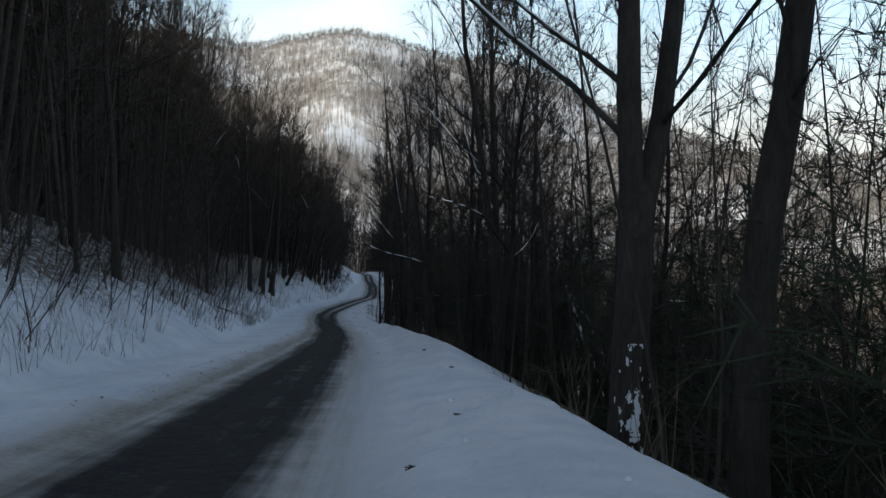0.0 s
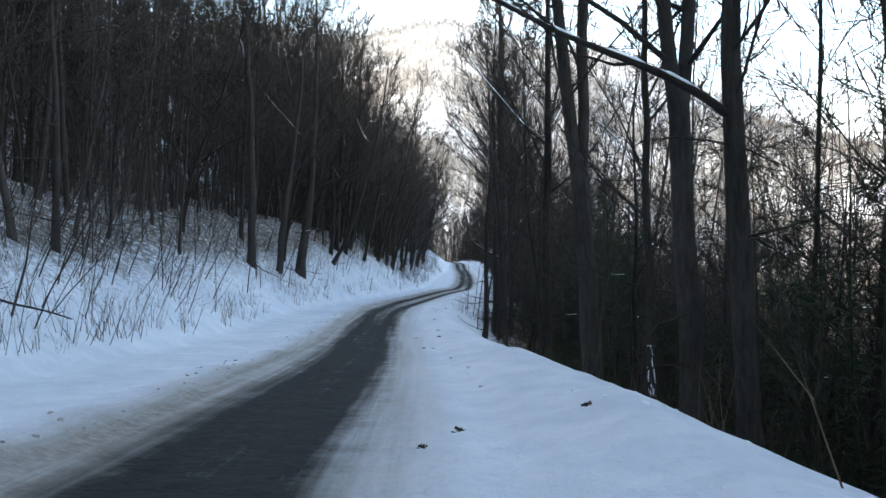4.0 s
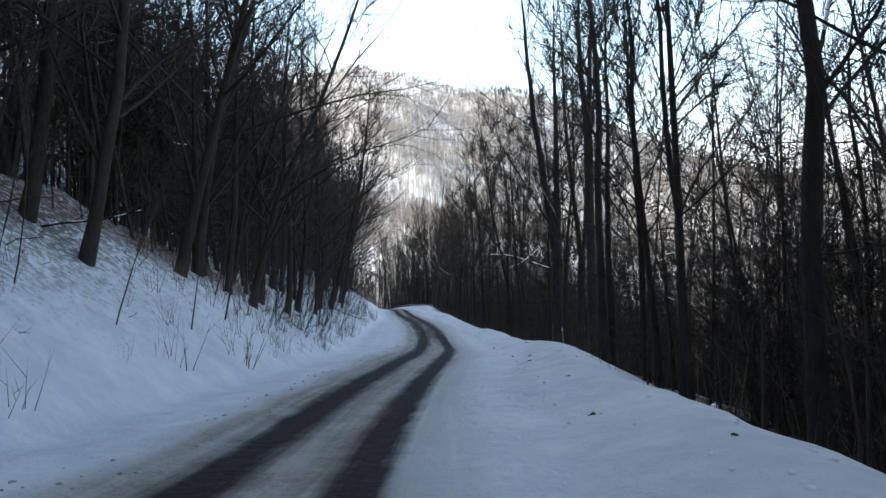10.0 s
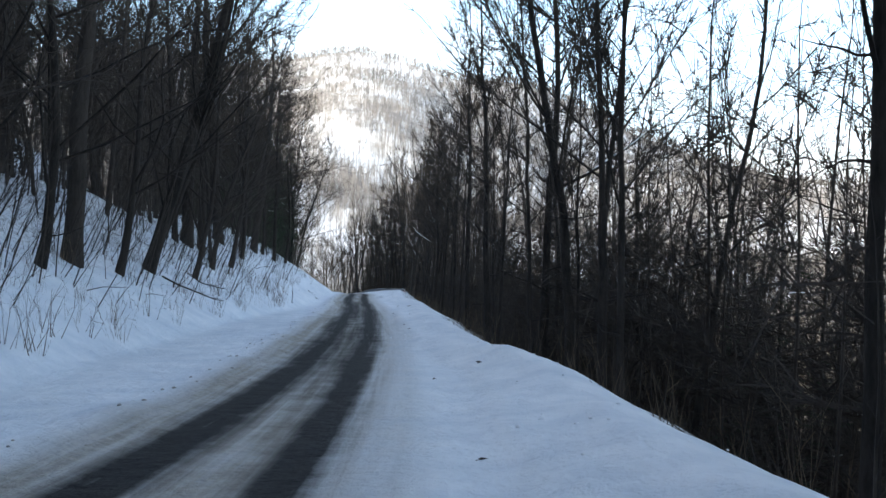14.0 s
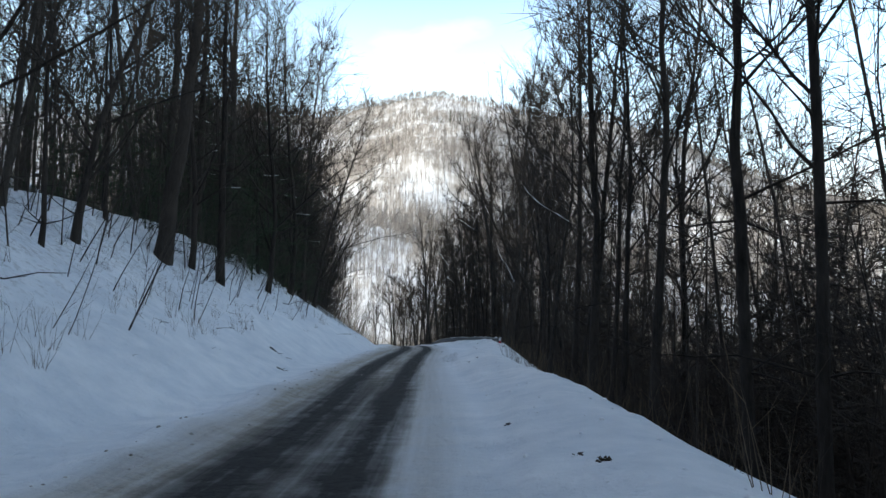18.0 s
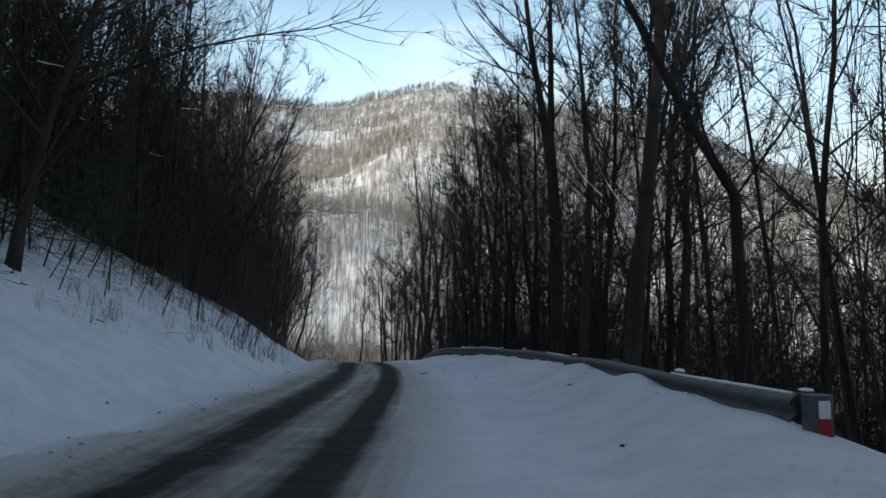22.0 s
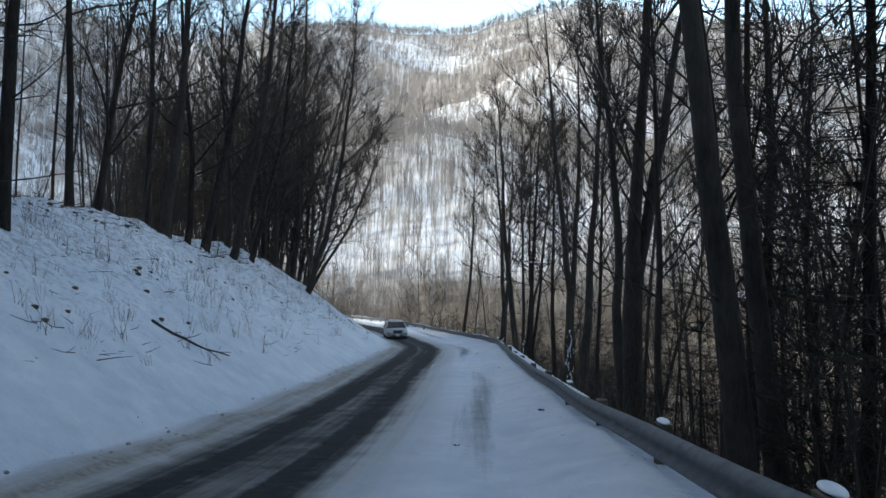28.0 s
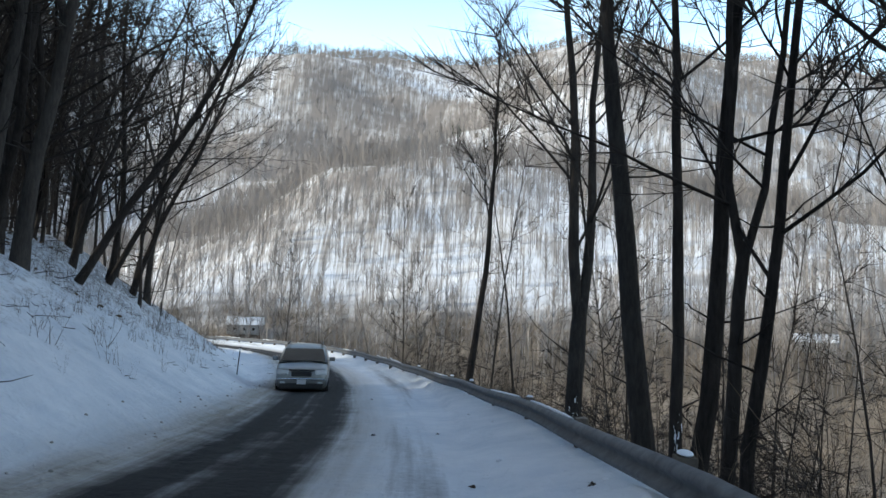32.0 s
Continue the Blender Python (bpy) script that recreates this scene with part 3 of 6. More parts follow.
def bare_tree(seed, height, r0, bole, limbs=20, subs=9, twigs=6, fork=0.0, lean=0.0, spread=0.40, snow=0.025, stubs=6):
    """Meshes of a leafless tree: trunk with limbs, fine branches, and snow lying on them."""
    rng = np.random.RandomState(seed)
    wood, fine, white = Mesh(), Mesh(), []
    stems = []
    main = grow(rng, (0, 0, -0.6), (lean, rng.normal(0, 0.03), 1), height + 0.6, 12, 0.05, 0.045)
    rad = r0 * (1 - np.linspace(0, 1, 13) ** 1.1 * 0.94)
    rad[0] *= 1.45
    rad[1] *= 1.06
    wood.tube(main, rad, 8)
    stems.append((main, rad))
    if fork:
        k = int(fork * 12)
        a = rng.uniform(0, 6.28)
        side = grow(rng, main[k], (math.cos(a) * 0.27, math.sin(a) * 0.27, 1), height * (1 - fork) * 0.95, 8, 0.05, 0.07)
        sr = rad[k] * 0.82 * (1 - np.linspace(0, 1, 9) * 0.93)
        wood.tube(side, sr, 6)
        stems.append((side, sr))
    for stem, sr in stems:
        top = len(stem) - 1
        low = bole if stem is main else 0.12
        count = limbs if stem is main else limbs // 2
        for i in range(count):
            f = low + (0.98 - low) * (i + rng.uniform(0, 1)) / count
            k = min(int(f * top), top - 1)
            w = f * top - k
            p, r = stem[k] * (1 - w) + stem[k + 1] * w, sr[k] * (1 - w) + sr[k + 1] * w
            a, tilt = rng.uniform(0, 6.28), rng.uniform(0.45, 1.15) * (1.15 - 0.5 * f)
            way = np.array([math.cos(a) * math.sin(tilt), math.sin(a) * math.sin(tilt), math.cos(tilt)])
            size = height * spread * (1.06 - f) ** 0.75 * rng.uniform(0.6, 1.1)
            limb = grow(rng, p, way, size, 5, 0.14, 0.07)
            lr = min(r * 0.5, 0.010 * size + 0.012)
            lrad = np.linspace(lr, 0.007, 6)
            wood.tube(limb, lrad, 3)
            if rng.uniform() < snow:
                flat = limb + np.array([0, 0, 1]) * (lrad[:, None] * 0.75)
                lying = Mesh()
                lying.tube(flat[1:], (lrad[1:] * 0.8 + 0.008) * np.array([0.5, 1, 1, 1, 0.4]), 4)
                white.append(lying)
            for j in range(subs):
                g = rng.uniform(0.22, 1.0)
                m = min(int(g * 5), 4)
                q = limb[m] * (1 - (g * 5 - m)) + limb[m + 1] * (g * 5 - m)
                dirn = (limb[m + 1] - limb[m])
                dirn = dirn / np.linalg.norm(dirn) + rng.normal(0, 0.55, 3)
                ln = size * rng.uniform(0.22, 0.5) * (1.15 - 0.6 * g)
                br = grow(rng, q, dirn / np.linalg.norm(dirn), ln, 2, 0.16, 0.11)
                fine.tube(br, np.linspace(0.013, 0.006, 3), 3)
                for _ in range(twigs):
                    h = rng.randint(0, 3)
                    e = (br[2] - br[0]) / ln + rng.normal(0, 0.5, 3) + np.array([0, 0, 0.25])
                    fine.spike(br[h], br[h] + e / np.linalg.norm(e) * rng.uniform(0.4, 1.3), 0.0062)
    for _ in range(stubs):  # dead snags on the bole
        f = rng.uniform(0.08, bole)
        p = main[int(f * 12)]
        a = rng.uniform(0, 6.28)
        br = grow(rng, p, (math.cos(a), math.sin(a), rng.uniform(-0.2, 0.5)), rng.uniform(0.8, 2.6), 4, 0.16, 0.0)
        wood.tube(br, np.linspace(0.03, 0.007, 5), 3)
    SPINES.append((main, rad))
    return wood, fine, white


def make_tree(name, label, bark, parts, category="tree", group="", crown=None):
    wood, fine, white = parts
    root = tagged(new(name), label, category, group)
    rows = [("snow", w, SNOW, "snow lying on a limb") for w in white]
    for pname, me, mat, lab in (*rows, ("trunk", wood, bark, ""), ("crown", fine, crown or TWIG, "dark green needle sprays" if crown else "thin leafless branches")):
        if me.n:
            ob = new(pname, me.data(pname, mat))
            ob.parent = root
            if lab:
                tagged(ob, lab)
    return root


KINDS = [
    make_tree("bare_tree", "tall leafless forest tree with dark bark and fine twigs", BARK, bare_tree(11, 21, 0.17, 0.36, stubs=8)),
    make_tree("bare_tree", "tall leafless forest tree with dark bark and fine twigs", BARK, bare_tree(12, 18, 0.13, 0.28, limbs=19, lean=0.05)),
    make_tree("bare_tree", "forked leafless tree with grey bark and snow on its limbs", BARK_GREY, bare_tree(13, 23, 0.23, 0.40, fork=0.34, limbs=14)),
    make_tree("bare_tree", "slim leafless young tree in the roadside wood", BARK, bare_tree(14, 14, 0.085, 0.22, limbs=17, lean=0.08)),
    make_tree("bare_tree", "big straight leafless tree with grey bark", BARK_GREY, bare_tree(15, 25, 0.27, 0.44, limbs=18, stubs=3, fork=0.55)),
    make_tree("bare_tree", "slim leafless young tree in the roadside wood", BARK_GREY, bare_tree(16, 16, 0.10, 0.25, limbs=16, lean=-0.06)),
]
OVERHANG = make_tree("bare_tree", "leaning leafless tree with long fine branches over the bank", BARK, bare_tree(17, 17, 0.15, 0.12, limbs=26, subs=9, twigs=6, spread=0.52, lean=0.04, stubs=2, snow=0.0))


def conifer(seed, height, r0, bole, whorls, reach, droop, tufts):
    """A needle tree: straight trunk, whorls of drooping limbs, needle sprays."""
    rng_ = np.random.RandomState(seed)
    wood, fine, white = Mesh(), Mesh(), []
    main = grow(rng_, (0, 0, -0.6), (0, 0, 1), height + 0.6, 8, 0.01, 0.05)
    rad = r0 * (1 - np.linspace(0, 1, 9) * 0.95)
    wood.tube(main, rad, 8)
    for i in range(whorls):
        f = bole + (0.98 - bole) * i / whorls
        z = f * height
        for _ in range(5):
            a = rng_.uniform(0, 6.28)
            size = reach * (1.05 - f) ** 0.8 * rng_.uniform(0.5, 1.1) + 0.3
            limb = grow(rng_, (main[int(f * 8)][0], main[int(f * 8)][1], z + rng_.uniform(-0.3, 0.3)), (math.cos(a), math.sin(a), -droop), size, 4, 0.07, 0.05)
            wood.tube(limb, np.linspace(0.022, 0.005, 5), 3)
            if rng_.uniform() < 0.03:
                lying = Mesh()
                lying.tube(limb[1:] + np.array([0, 0, 0.02]), np.linspace(0.035, 0.02, 4), 4)
                white.append(lying)
            for _ in range(int(3 * tufts * size)):
                g = rng_.uniform(0.3, 1)
                m_ = min(int(g * 4), 3)
                q = limb[m_] * (1 - (g * 4 - m_)) + limb[m_ + 1] * (g * 4 - m_)
                e = (limb[4] - limb[0]) / size + rng_.normal(0, 0.6, 3) * np.array([1, 1, 0.5])
                fine.spike(q, q + e / np.linalg.norm(e) * rng_.uniform(0.12, 0.38), 0.0085)
    return wood, fine, white


KINDS.append(make_tree("pine_tree", "tall sparse pine with bare lower limbs", BARK, conifer(21, 26, 0.20, 0.12, 40, 3.0, 0.10, 5), crown=NEEDLE))
KINDS.append(make_tree("hemlock_tree", "dark dense evergreen on the snowy bank", BARK, conifer(22, 19, 0.16, 0.06, 34, 4.0, 0.28, 6), crown=NEEDLE))
KINDS.append(OVERHANG)
for k in KINDS:
    k["group"] = "roadside trees"


def hide_prototypes():
    for k in KINDS:
        for o in (*k.children_recursive, k):
            bpy.data.objects.remove(o)


rng = random.Random(5)


def plant(kind, s, d, scale=1.0, turn=None, tip=(0, 0), lean=0.0):
    """A tree of that kind; lean: degrees by which it hangs over to the right of the road."""
    p = ground(s, d)
    tx, ty = (float(np.interp(s, LINE_S, TAN[:, k])) for k in range(2))
    over = Matrix.Rotation(radians(lean), 4, Vector((tx, ty, 0)))
    m = Matrix.Translation(p) @ over @ pose(0, 0, 0, tip[0], tip[1], rng.uniform(0, 360) if turn is None else turn)
    ob = copy_thing(KINDS[kind], m)
    ob.matrix_basis = m @ Matrix.Scale(scale, 4)
    spots.append((s, d))
    planted.append((s, d, ob, kind))
    return ob


spots, planted = [], []
SPINES += [None] * 4        # the kinds' own come first, then one for each single tree


def free(s, d, gap):
    return all((s - a) ** 2 + (d - b) ** 2 > gap * gap for a, b in spots)


def scatter(count, s0, s1, d_of, kinds, gap, sizes=(0.8, 1.15)):
    made = 0
    for _ in range(count * 12):
        if made == count:
            break
        s = rng.uniform(s0, s1)
        d = d_of(s)
        if not free(s, d, gap):
            continue
        plant(rng.choice(kinds), s, d, rng.uniform(*sizes), tip=(rng.gauss(0, 2.0), rng.gauss(0, 2.0)))
        made += 1


def tree(s, d, radius, lean, bend, knee, fork=0.0):
    """A tree of its own shape: it leans by lean degrees to the right of the road up to knee metres, by bend above; its trunk may part at fork metres."""
    seed = int(s * 10) + (5000 if d < 0 else 0)
    r_ = np.random.RandomState(seed)
    height = 13.5 + 27 * min(radius, 0.34) + r_.uniform(-1, 1.5)
    wood, fine, white = Mesh(), Mesh(), []
    roots_, tips_ = [], []

    def stem(start, z0, length, first, then, rad, side, segs, sides, taper=0.92):
        pts, z = [np.array(start, float)], z0
        for k in range(segs):
            a = radians(first if z < knee else then * max(0.25, 1 - (z - knee) / (height + 1)))
            way = np.array([math.tan(a), side, 1.0]) + r_.normal(0, 0.035, 3) * np.array([1, 1, 0])
            step = length / segs
            pts.append(pts[-1] + way / np.linalg.norm(way) * step)
            z += step
        f = np.linspace(0, 1, segs + 1)
        radii = rad * (1 - f ** 1.15 * taper) * (1 + r_.normal(0, 0.03, segs + 1))
        if z0 < 0:
            radii[0] *= 1.35
        wood.tube(np.array(pts), radii, sides)
        return np.array(pts), radii

    tilt = r_.normal(0, 0.03)
    if fork:
        trunk = stem((0, 0, -0.7), -0.7, fork + 0.7, lean, bend, radius, tilt, 7, 9, 0.16)
        over = trunk[0][-1] - trunk[0][-2]
        over /= np.linalg.norm(over)
        wood.tube(np.array([trunk[0][-1] + over * radius * k for k in (-0.02, 0.5, 1.0, 1.5)]), np.array([0.84, 0.74, 0.5, 0.12]) * radius, 9)
        spread = r_.uniform(10, 16)
        foot = trunk[0][-1] - over * radius * 0.8
        stems = [trunk, stem(foot + np.array([-radius * 0.22, 0, 0]), fork, height - fork, bend - spread, bend - spread * 0.4, radius * 0.66, tilt - 0.05, 9, 8),
                 stem(foot + np.array([radius * 0.24, 0, 0]), fork, (height - fork) * 0.94, bend + spread, bend + spread * 0.5, radius * 0.60, tilt + 0.06, 9, 8)]
    else:
        stems = [stem((0, 0, -0.7), -0.7, height + 0.7, lean, bend, radius, tilt, 14, 9)]
    for q, (pts, radii) in enumerate(stems):
        if fork and q == 0:
            continue
        top = len(pts) - 1
        count = (13 if fork else 22) if radius > 0.12 else 17
        for i in range(count):
            low = 0.05 if fork else (0.46 if s > 329 and radius > 0.12 and d > 0 else 0.30)
            f = low + (0.97 - low) * (i + r_.uniform()) / count
            k = min(int(f * top), top - 1)
            w = f * top - k
            p, rr_ = pts[k] * (1 - w) + pts[k + 1] * w, radii[k] * (1 - w) + radii[k + 1] * w
            a, t = r_.uniform(0, 6.28), r_.uniform(0.5, 1.15) * (1.15 - 0.45 * f)
            size = height * 0.36 * (1.05 - 0.75 * f) * r_.uniform(0.55, 1.1)
            limb = grow(r_, p, (math.cos(a) * math.sin(t), math.sin(a) * math.sin(t), math.cos(t)), size, 6, 0.085, 0.06)
            lr = min(rr_ * 0.45, 0.0065 * size + 0.012)
            lrad = np.linspace(lr, 0.008, 7)
            wood.tube(limb, lrad, 4)
            if r_.uniform() < 0.07 and t > 0.6:
                lying = Mesh()
                lying.tube(limb[1:] + np.array([0, 0, 0.75]) * lrad[1:, None], (lrad[1:] * 0.75 + 0.006) * np.array([0.4, 1, 0.8, 1, 0.9, 0.3]), 4)
                white.append(lying)
            for _ in range(9):
                g = r_.uniform(0.15, 1.0) * 6
                m_ = min(int(g), 5)
                o = limb[m_] * (1 - (g - m_)) + limb[m_ + 1] * (g - m_)
                e = limb[m_ + 1] - limb[m_]
                e = e / np.linalg.norm(e) + r_.normal(0, 0.5, 3) + np.array([0, 0, 0.1])
                ln = size * r_.uniform(0.2, 0.48) * (1.2 - 0.1 * g)
                br = grow(r_, o, e / np.linalg.norm(e), ln, 3, 0.14, 0.07)
                fine.tube(br, np.linspace(0.014, 0.006, 4), 3)
                e = (br[3] - br[0]) / ln + r_.normal(0, 0.5, (7, 3)) + np.array([0, 0, 0.2])
                roots_.append(br[r_.randint(0, 4, 7)])
                tips_.append(roots_[-1] + e / np.linalg.norm(e, axis=1)[:, None] * r_.uniform(0.4, 1.3, (7, 1)))
    fine.slivers(roots_, tips_, 0.0078)
    for _ in range(5):  # dead snags low on the trunk
        k = r_.randint(2, 6)
        a = r_.uniform(0, 6.28)
        br = grow(r_, stems[0][0][k], (math.cos(a), math.sin(a), r_.uniform(-0.2, 0.5)), r_.uniform(0.6, 2.4), 4, 0.18, 0.0)
        wood.tube(br, np.linspace(0.028, 0.006, 5), 3)
    size_word = "slim young" if radius < 0.12 else ("tall" if radius < 0.22 else "thick old")
    form = "forked " if fork else ("leaning " if abs(lean) > 9 or abs(bend) > 9 else "")
    where = "on the snowy bank" if d < 0 else ("behind the guardrail" if s > 226 else "at the edge of the shoulder")
    root = make_tree("bare_tree", size_word + " " + form + "leafless tree " + where, BARK_GREY if radius > 0.2 and d > 0 else BARK, (wood, fine, white), group="roadside trees")
    tx, ty = (float(np.interp(s, LINE_S, TAN[:, k])) for k in range(2))
    root.matrix_basis = pose(*ground(s, d), 0, 0, math.degrees(math.atan2(-tx, ty)))
    spots.append((s, d))
    SPINES.append(stems[0])
    planted.append((s, d, root, len(SPINES) - 1))


# trees along the right-hand edge, going down the road, then those on the left-hand bank
tree(9.0, 4.6, 0.24, 0, 7, 3.4)
tree(13.7, 4.6, 0.37, 2, 3, 4.1, 4.5)
tree(29.2, 5.1, 0.08, 2, 2, 3.4)
tree(30.5, 5.2, 0.25, -2, -8, 4.4, 5.1)
tree(36.9, 5.1, 0.16, 2, 3, 5.2)
tree(39.3, 5.1, 0.18, 3, 2, 5.6)
tree(51.7, 5.4, 0.21, -4, -3, 3.7)
tree(54.1, 5.3, 0.24, -2, -4, 5.0, 6.3)
tree(56.2, 5.2, 0.11, -4, -2, 4.7)
tree(59.7, 4.9, 0.28, -5, -5, 6.3, 6.3)
tree(65.9, 4.7, 0.19, -2, -3, 6.1)
tree(79.0, 4.6, 0.11, 1, 0, 3.2, 3.8)
tree(80.3, 4.7, 0.17, -1, -2, 3.2)
tree(81.8, 4.8, 0.31, 3, -1, 3.3)
tree(85.3, 4.9, 0.09, 1, 1, 4.9)
tree(103.3, 5.2, 0.11, 4, 4, 3.8)
tree(107.6, 5.4, 0.13, 0, 1, 5.0)
tree(112.7, 5.3, 0.19, 2, -0, 5.7)
tree(119.7, 5.3, 0.10, -2, -4, 3.8)
tree(121.2, 5.4, 0.14, 1, 2, 3.2)
tree(127.5, 5.8, 0.13, 0, -3, 4.7)
tree(134.3, 5.8, 0.18, 1, 2, 6.1)
tree(137.5, 5.7, 0.24, 1, 1, 6.8, 11.6)
tree(140.7, 5.4, 0.21, 3, 2, 4.1, 5.8)
tree(141.7, 5.2, 0.05, -0, 1, 3.4)
tree(143.3, 5.2, 0.13, 3, 8, 4.5)
tree(145.4, 5.2, 0.36, 1, -3, 5.3, 6.9)
tree(148.4, 5.2, 0.12, 3, 3, 5.9)
tree(157.8, 5.1, 0.10, -1, -2, 3.1)
tree(158.6, 4.9, 0.13, 1, 3, 3.6, 4.8)
tree(160.1, 4.7, 0.05, -0, -0, 3.7)
tree(160.6, 4.7, 0.15, -4, -9, 4.2)
tree(165.2, 4.4, 0.09, -2, -3, 4.6)
tree(174.2, 4.3, 0.18, -1, -2, 6.0)
tree(184.2, 4.5, 0.17, -1, -1, 7.3)
tree(191.1, 4.8, 0.10, 3, 2, 4.3)
tree(193.5, 4.9, 0.11, 2, 2, 4.9)
tree(200.4, 5.1, 0.14, 4, 4, 3.3)
tree(202.9, 5.0, 0.10, 3, 3, 4.0)
tree(203.8, 4.9, 0.08, 4, 4, 4.1)
tree(205.7, 4.7, 0.16, 2, -1, 4.6)
tree(209.3, 4.6, 0.13, 3, 3, 5.1)
tree(221.0, 5.1, 0.09, 2, -0, 4.0)
tree(223.1, 5.2, 0.09, 2, 2, 4.4)
tree(226.4, 5.5, 0.16, 0, -7, 5.0)
tree(230.3, 5.6, 0.16, 5, 5, 5.5)
tree(237.1, 6.4, 0.16, -2, -30, 5.8)
tree(244.5, 6.4, 0.09, 3, 3, 6.1)
tree(247.6, 6.4, 0.18, 8, 11, 5.8, 8.6)
tree(249.4, 6.3, 0.15, 5, 5, 7.0)
tree(251.7, 6.2, 0.22, 5, -4, 9.0)
tree(254.7, 6.1, 0.29, -1, -6, 9.9, 12.1)
tree(257.0, 6.0, 0.13, -5, -2, 7.0)
tree(259.1, 6.0, 0.18, 2, 1, 7.6)
tree(262.4, 5.9, 0.15, 0, -4, 6.2)
tree(265.1, 5.9, 0.11, 0, 6, 5.9)
tree(266.4, 5.8, 0.10, 2, 3, 6.1)
tree(268.5, 5.8, 0.22, 0, -4, 6.6, 8.4)
tree(272.8, 5.8, 0.19, -1, -4, 6.1, 7.5)
tree(276.2, 5.8, 0.10, -1, -4, 7.3)
tree(277.9, 5.8, 0.14, -2, -12, 6.4)
tree(303.5, 5.6, 0.13, 1, 1, 5.4)
tree(307.3, 5.5, 0.38, 3, 8, 6.1, 6.3)
tree(308.8, 5.5, 0.22, -1, -6, 6.4)
tree(314.8, 5.4, 0.11, 1, 3, 5.6)
tree(318.7, 5.4, 0.24, 3, 4, 6.8)
tree(324.0, 5.3, 0.28, 4, -3, 5.4, 5.8)
tree(327.8, 5.2, 0.16, -1, 1, 6.2)
tree(333.1, 4.3, 0.12, 6, 6, 4.8)
tree(333.7, 4.2, 0.13, 4, 5, 5.3, 4.9)
tree(334.7, 4.1, 0.19, 4, 2, 5.4)
tree(335.7, 4.1, 0.14, -0, -0, 5.6)
tree(336.6, 4.0, 0.25, -5, -5, 5.7)
tree(343.2, 3.7, 0.27, 5, -0, 4.3, 4.6)
tree(358.0, 3.1, 0.19, 8, 1, 7.0)
tree(88.4, -10.3, 0.27, 1, -3, 3.2)
tree(91.6, -9.4, 0.22, 6, 8, 4.6)
tree(96.1, -10.7, 0.15, 8, 6, 3.8)
tree(96.2, -12.8, 0.20, 3, 1, 3.5)
tree(96.5, -9.2, 0.37, 6, 2, 3.9)
tree(106.5, -9.5, 0.20, 28, 20, 1.9)
tree(111.6, -11.1, 0.12, 9, 8, 2.1)
tree(113.2, -10.9, 0.24, 3, 3, 3.9)
tree(116.2, -11.2, 0.19, 5, 3, 4.4)
tree(119.9, -11.6, 0.22, 12, 6, 3.0)
tree(132.5, -10.3, 0.16, 2, 3, 2.4)
tree(132.8, -11.5, 0.16, 2, 1, 2.8)
tree(160.0, -12.0, 0.16, 1, 1, 4.0)
tree(160.5, -13.8, 0.27, 4, 4, 5.2)
tree(161.6, -13.3, 0.19, 4, 1, 3.9)
tree(165.9, -10.8, 0.32, 1, 1, 6.1)
tree(172.5, -10.4, 0.27, 14, 18, 3.0)
tree(174.3, -10.8, 0.13, 19, 16, 2.6)
tree(186.3, -12.6, 0.18, -2, -3, 3.4)
tree(188.9, -12.6, 0.38, -0, 1, 5.3)
tree(190.2, -11.9, 0.26, -0, 0, 6.0)
tree(196.4, -11.9, 0.40, -4, -5, 6.4)
tree(212.3, -11.7, 0.35, 6, 6, 3.2)
tree(314.1, -13.5, 0.23, 6, 5, 3.1)
tree(328.3, -10.2, 0.19, 17, 12, 3.2)
tree(344.0, -13.4, 0.40, 7, 2, 6.0)
tree(222.5, -13.8, 0.24, 2, 2, 5.0)
tree(226.0, -13.2, 0.26, 3, 3, 5.0)
tree(219.0, -14.0, 0.24, 1, 2, 5.0)
tree(288.0, -14.4, 0.30, 10, 9, 6.0)
tree(291.0, -14.6, 0.28, 1, 2, 6.0)
tree(318.5, -13.4, 0.22, 12, 10, 5.0)
tree(320.5, -12.6, 0.20, 11, 8, 5.0)
tree(324.0, -12.6, 0.15, 14, 8, 5.0)
tree(349.0, -12.6, 0.16, 28, 35, 3.0)
tree(354.0, -12.8, 0.13, 26, 30, 3.0)

# and the rest of the wood's edge
scatter(52, -4, 300, lambda s: -toe(s) - 4.5 - 9 * rng.random() ** 1.1, (1, 3, 5, 5, 0, 3), 1.9, (0.85, 1.2))
scatter(24, -6, 100, lambda s: -toe(s) - 4.5 - 8 * rng.random() ** 1.1, (1, 3, 5, 5, 0, 3), 1.9, (0.85, 1.2))
scatter(4, 296, 350, lambda s: -toe(s) - 8.5 - 5 * rng.random(), (0, 1, 5), 2.2, (0.95, 1.2))
scatter(52, 4, 232, lambda s: lip(s) + 1.3 + 9 * rng.random() ** 1.2, (0, 1, 1, 5, 3, 5), 1.6)
scatter(30, 236, 306, lambda s: lip(s) + 1.6 + 8 * rng.random() ** 1.2, (0, 1, 4, 5, 3), 1.8, (0.95, 1.2))
scatter(9, 300, 352, lambda s: lip(s) + 5.0 + 9 * rng.random(), (1, 5, 3, 3), 2.0)

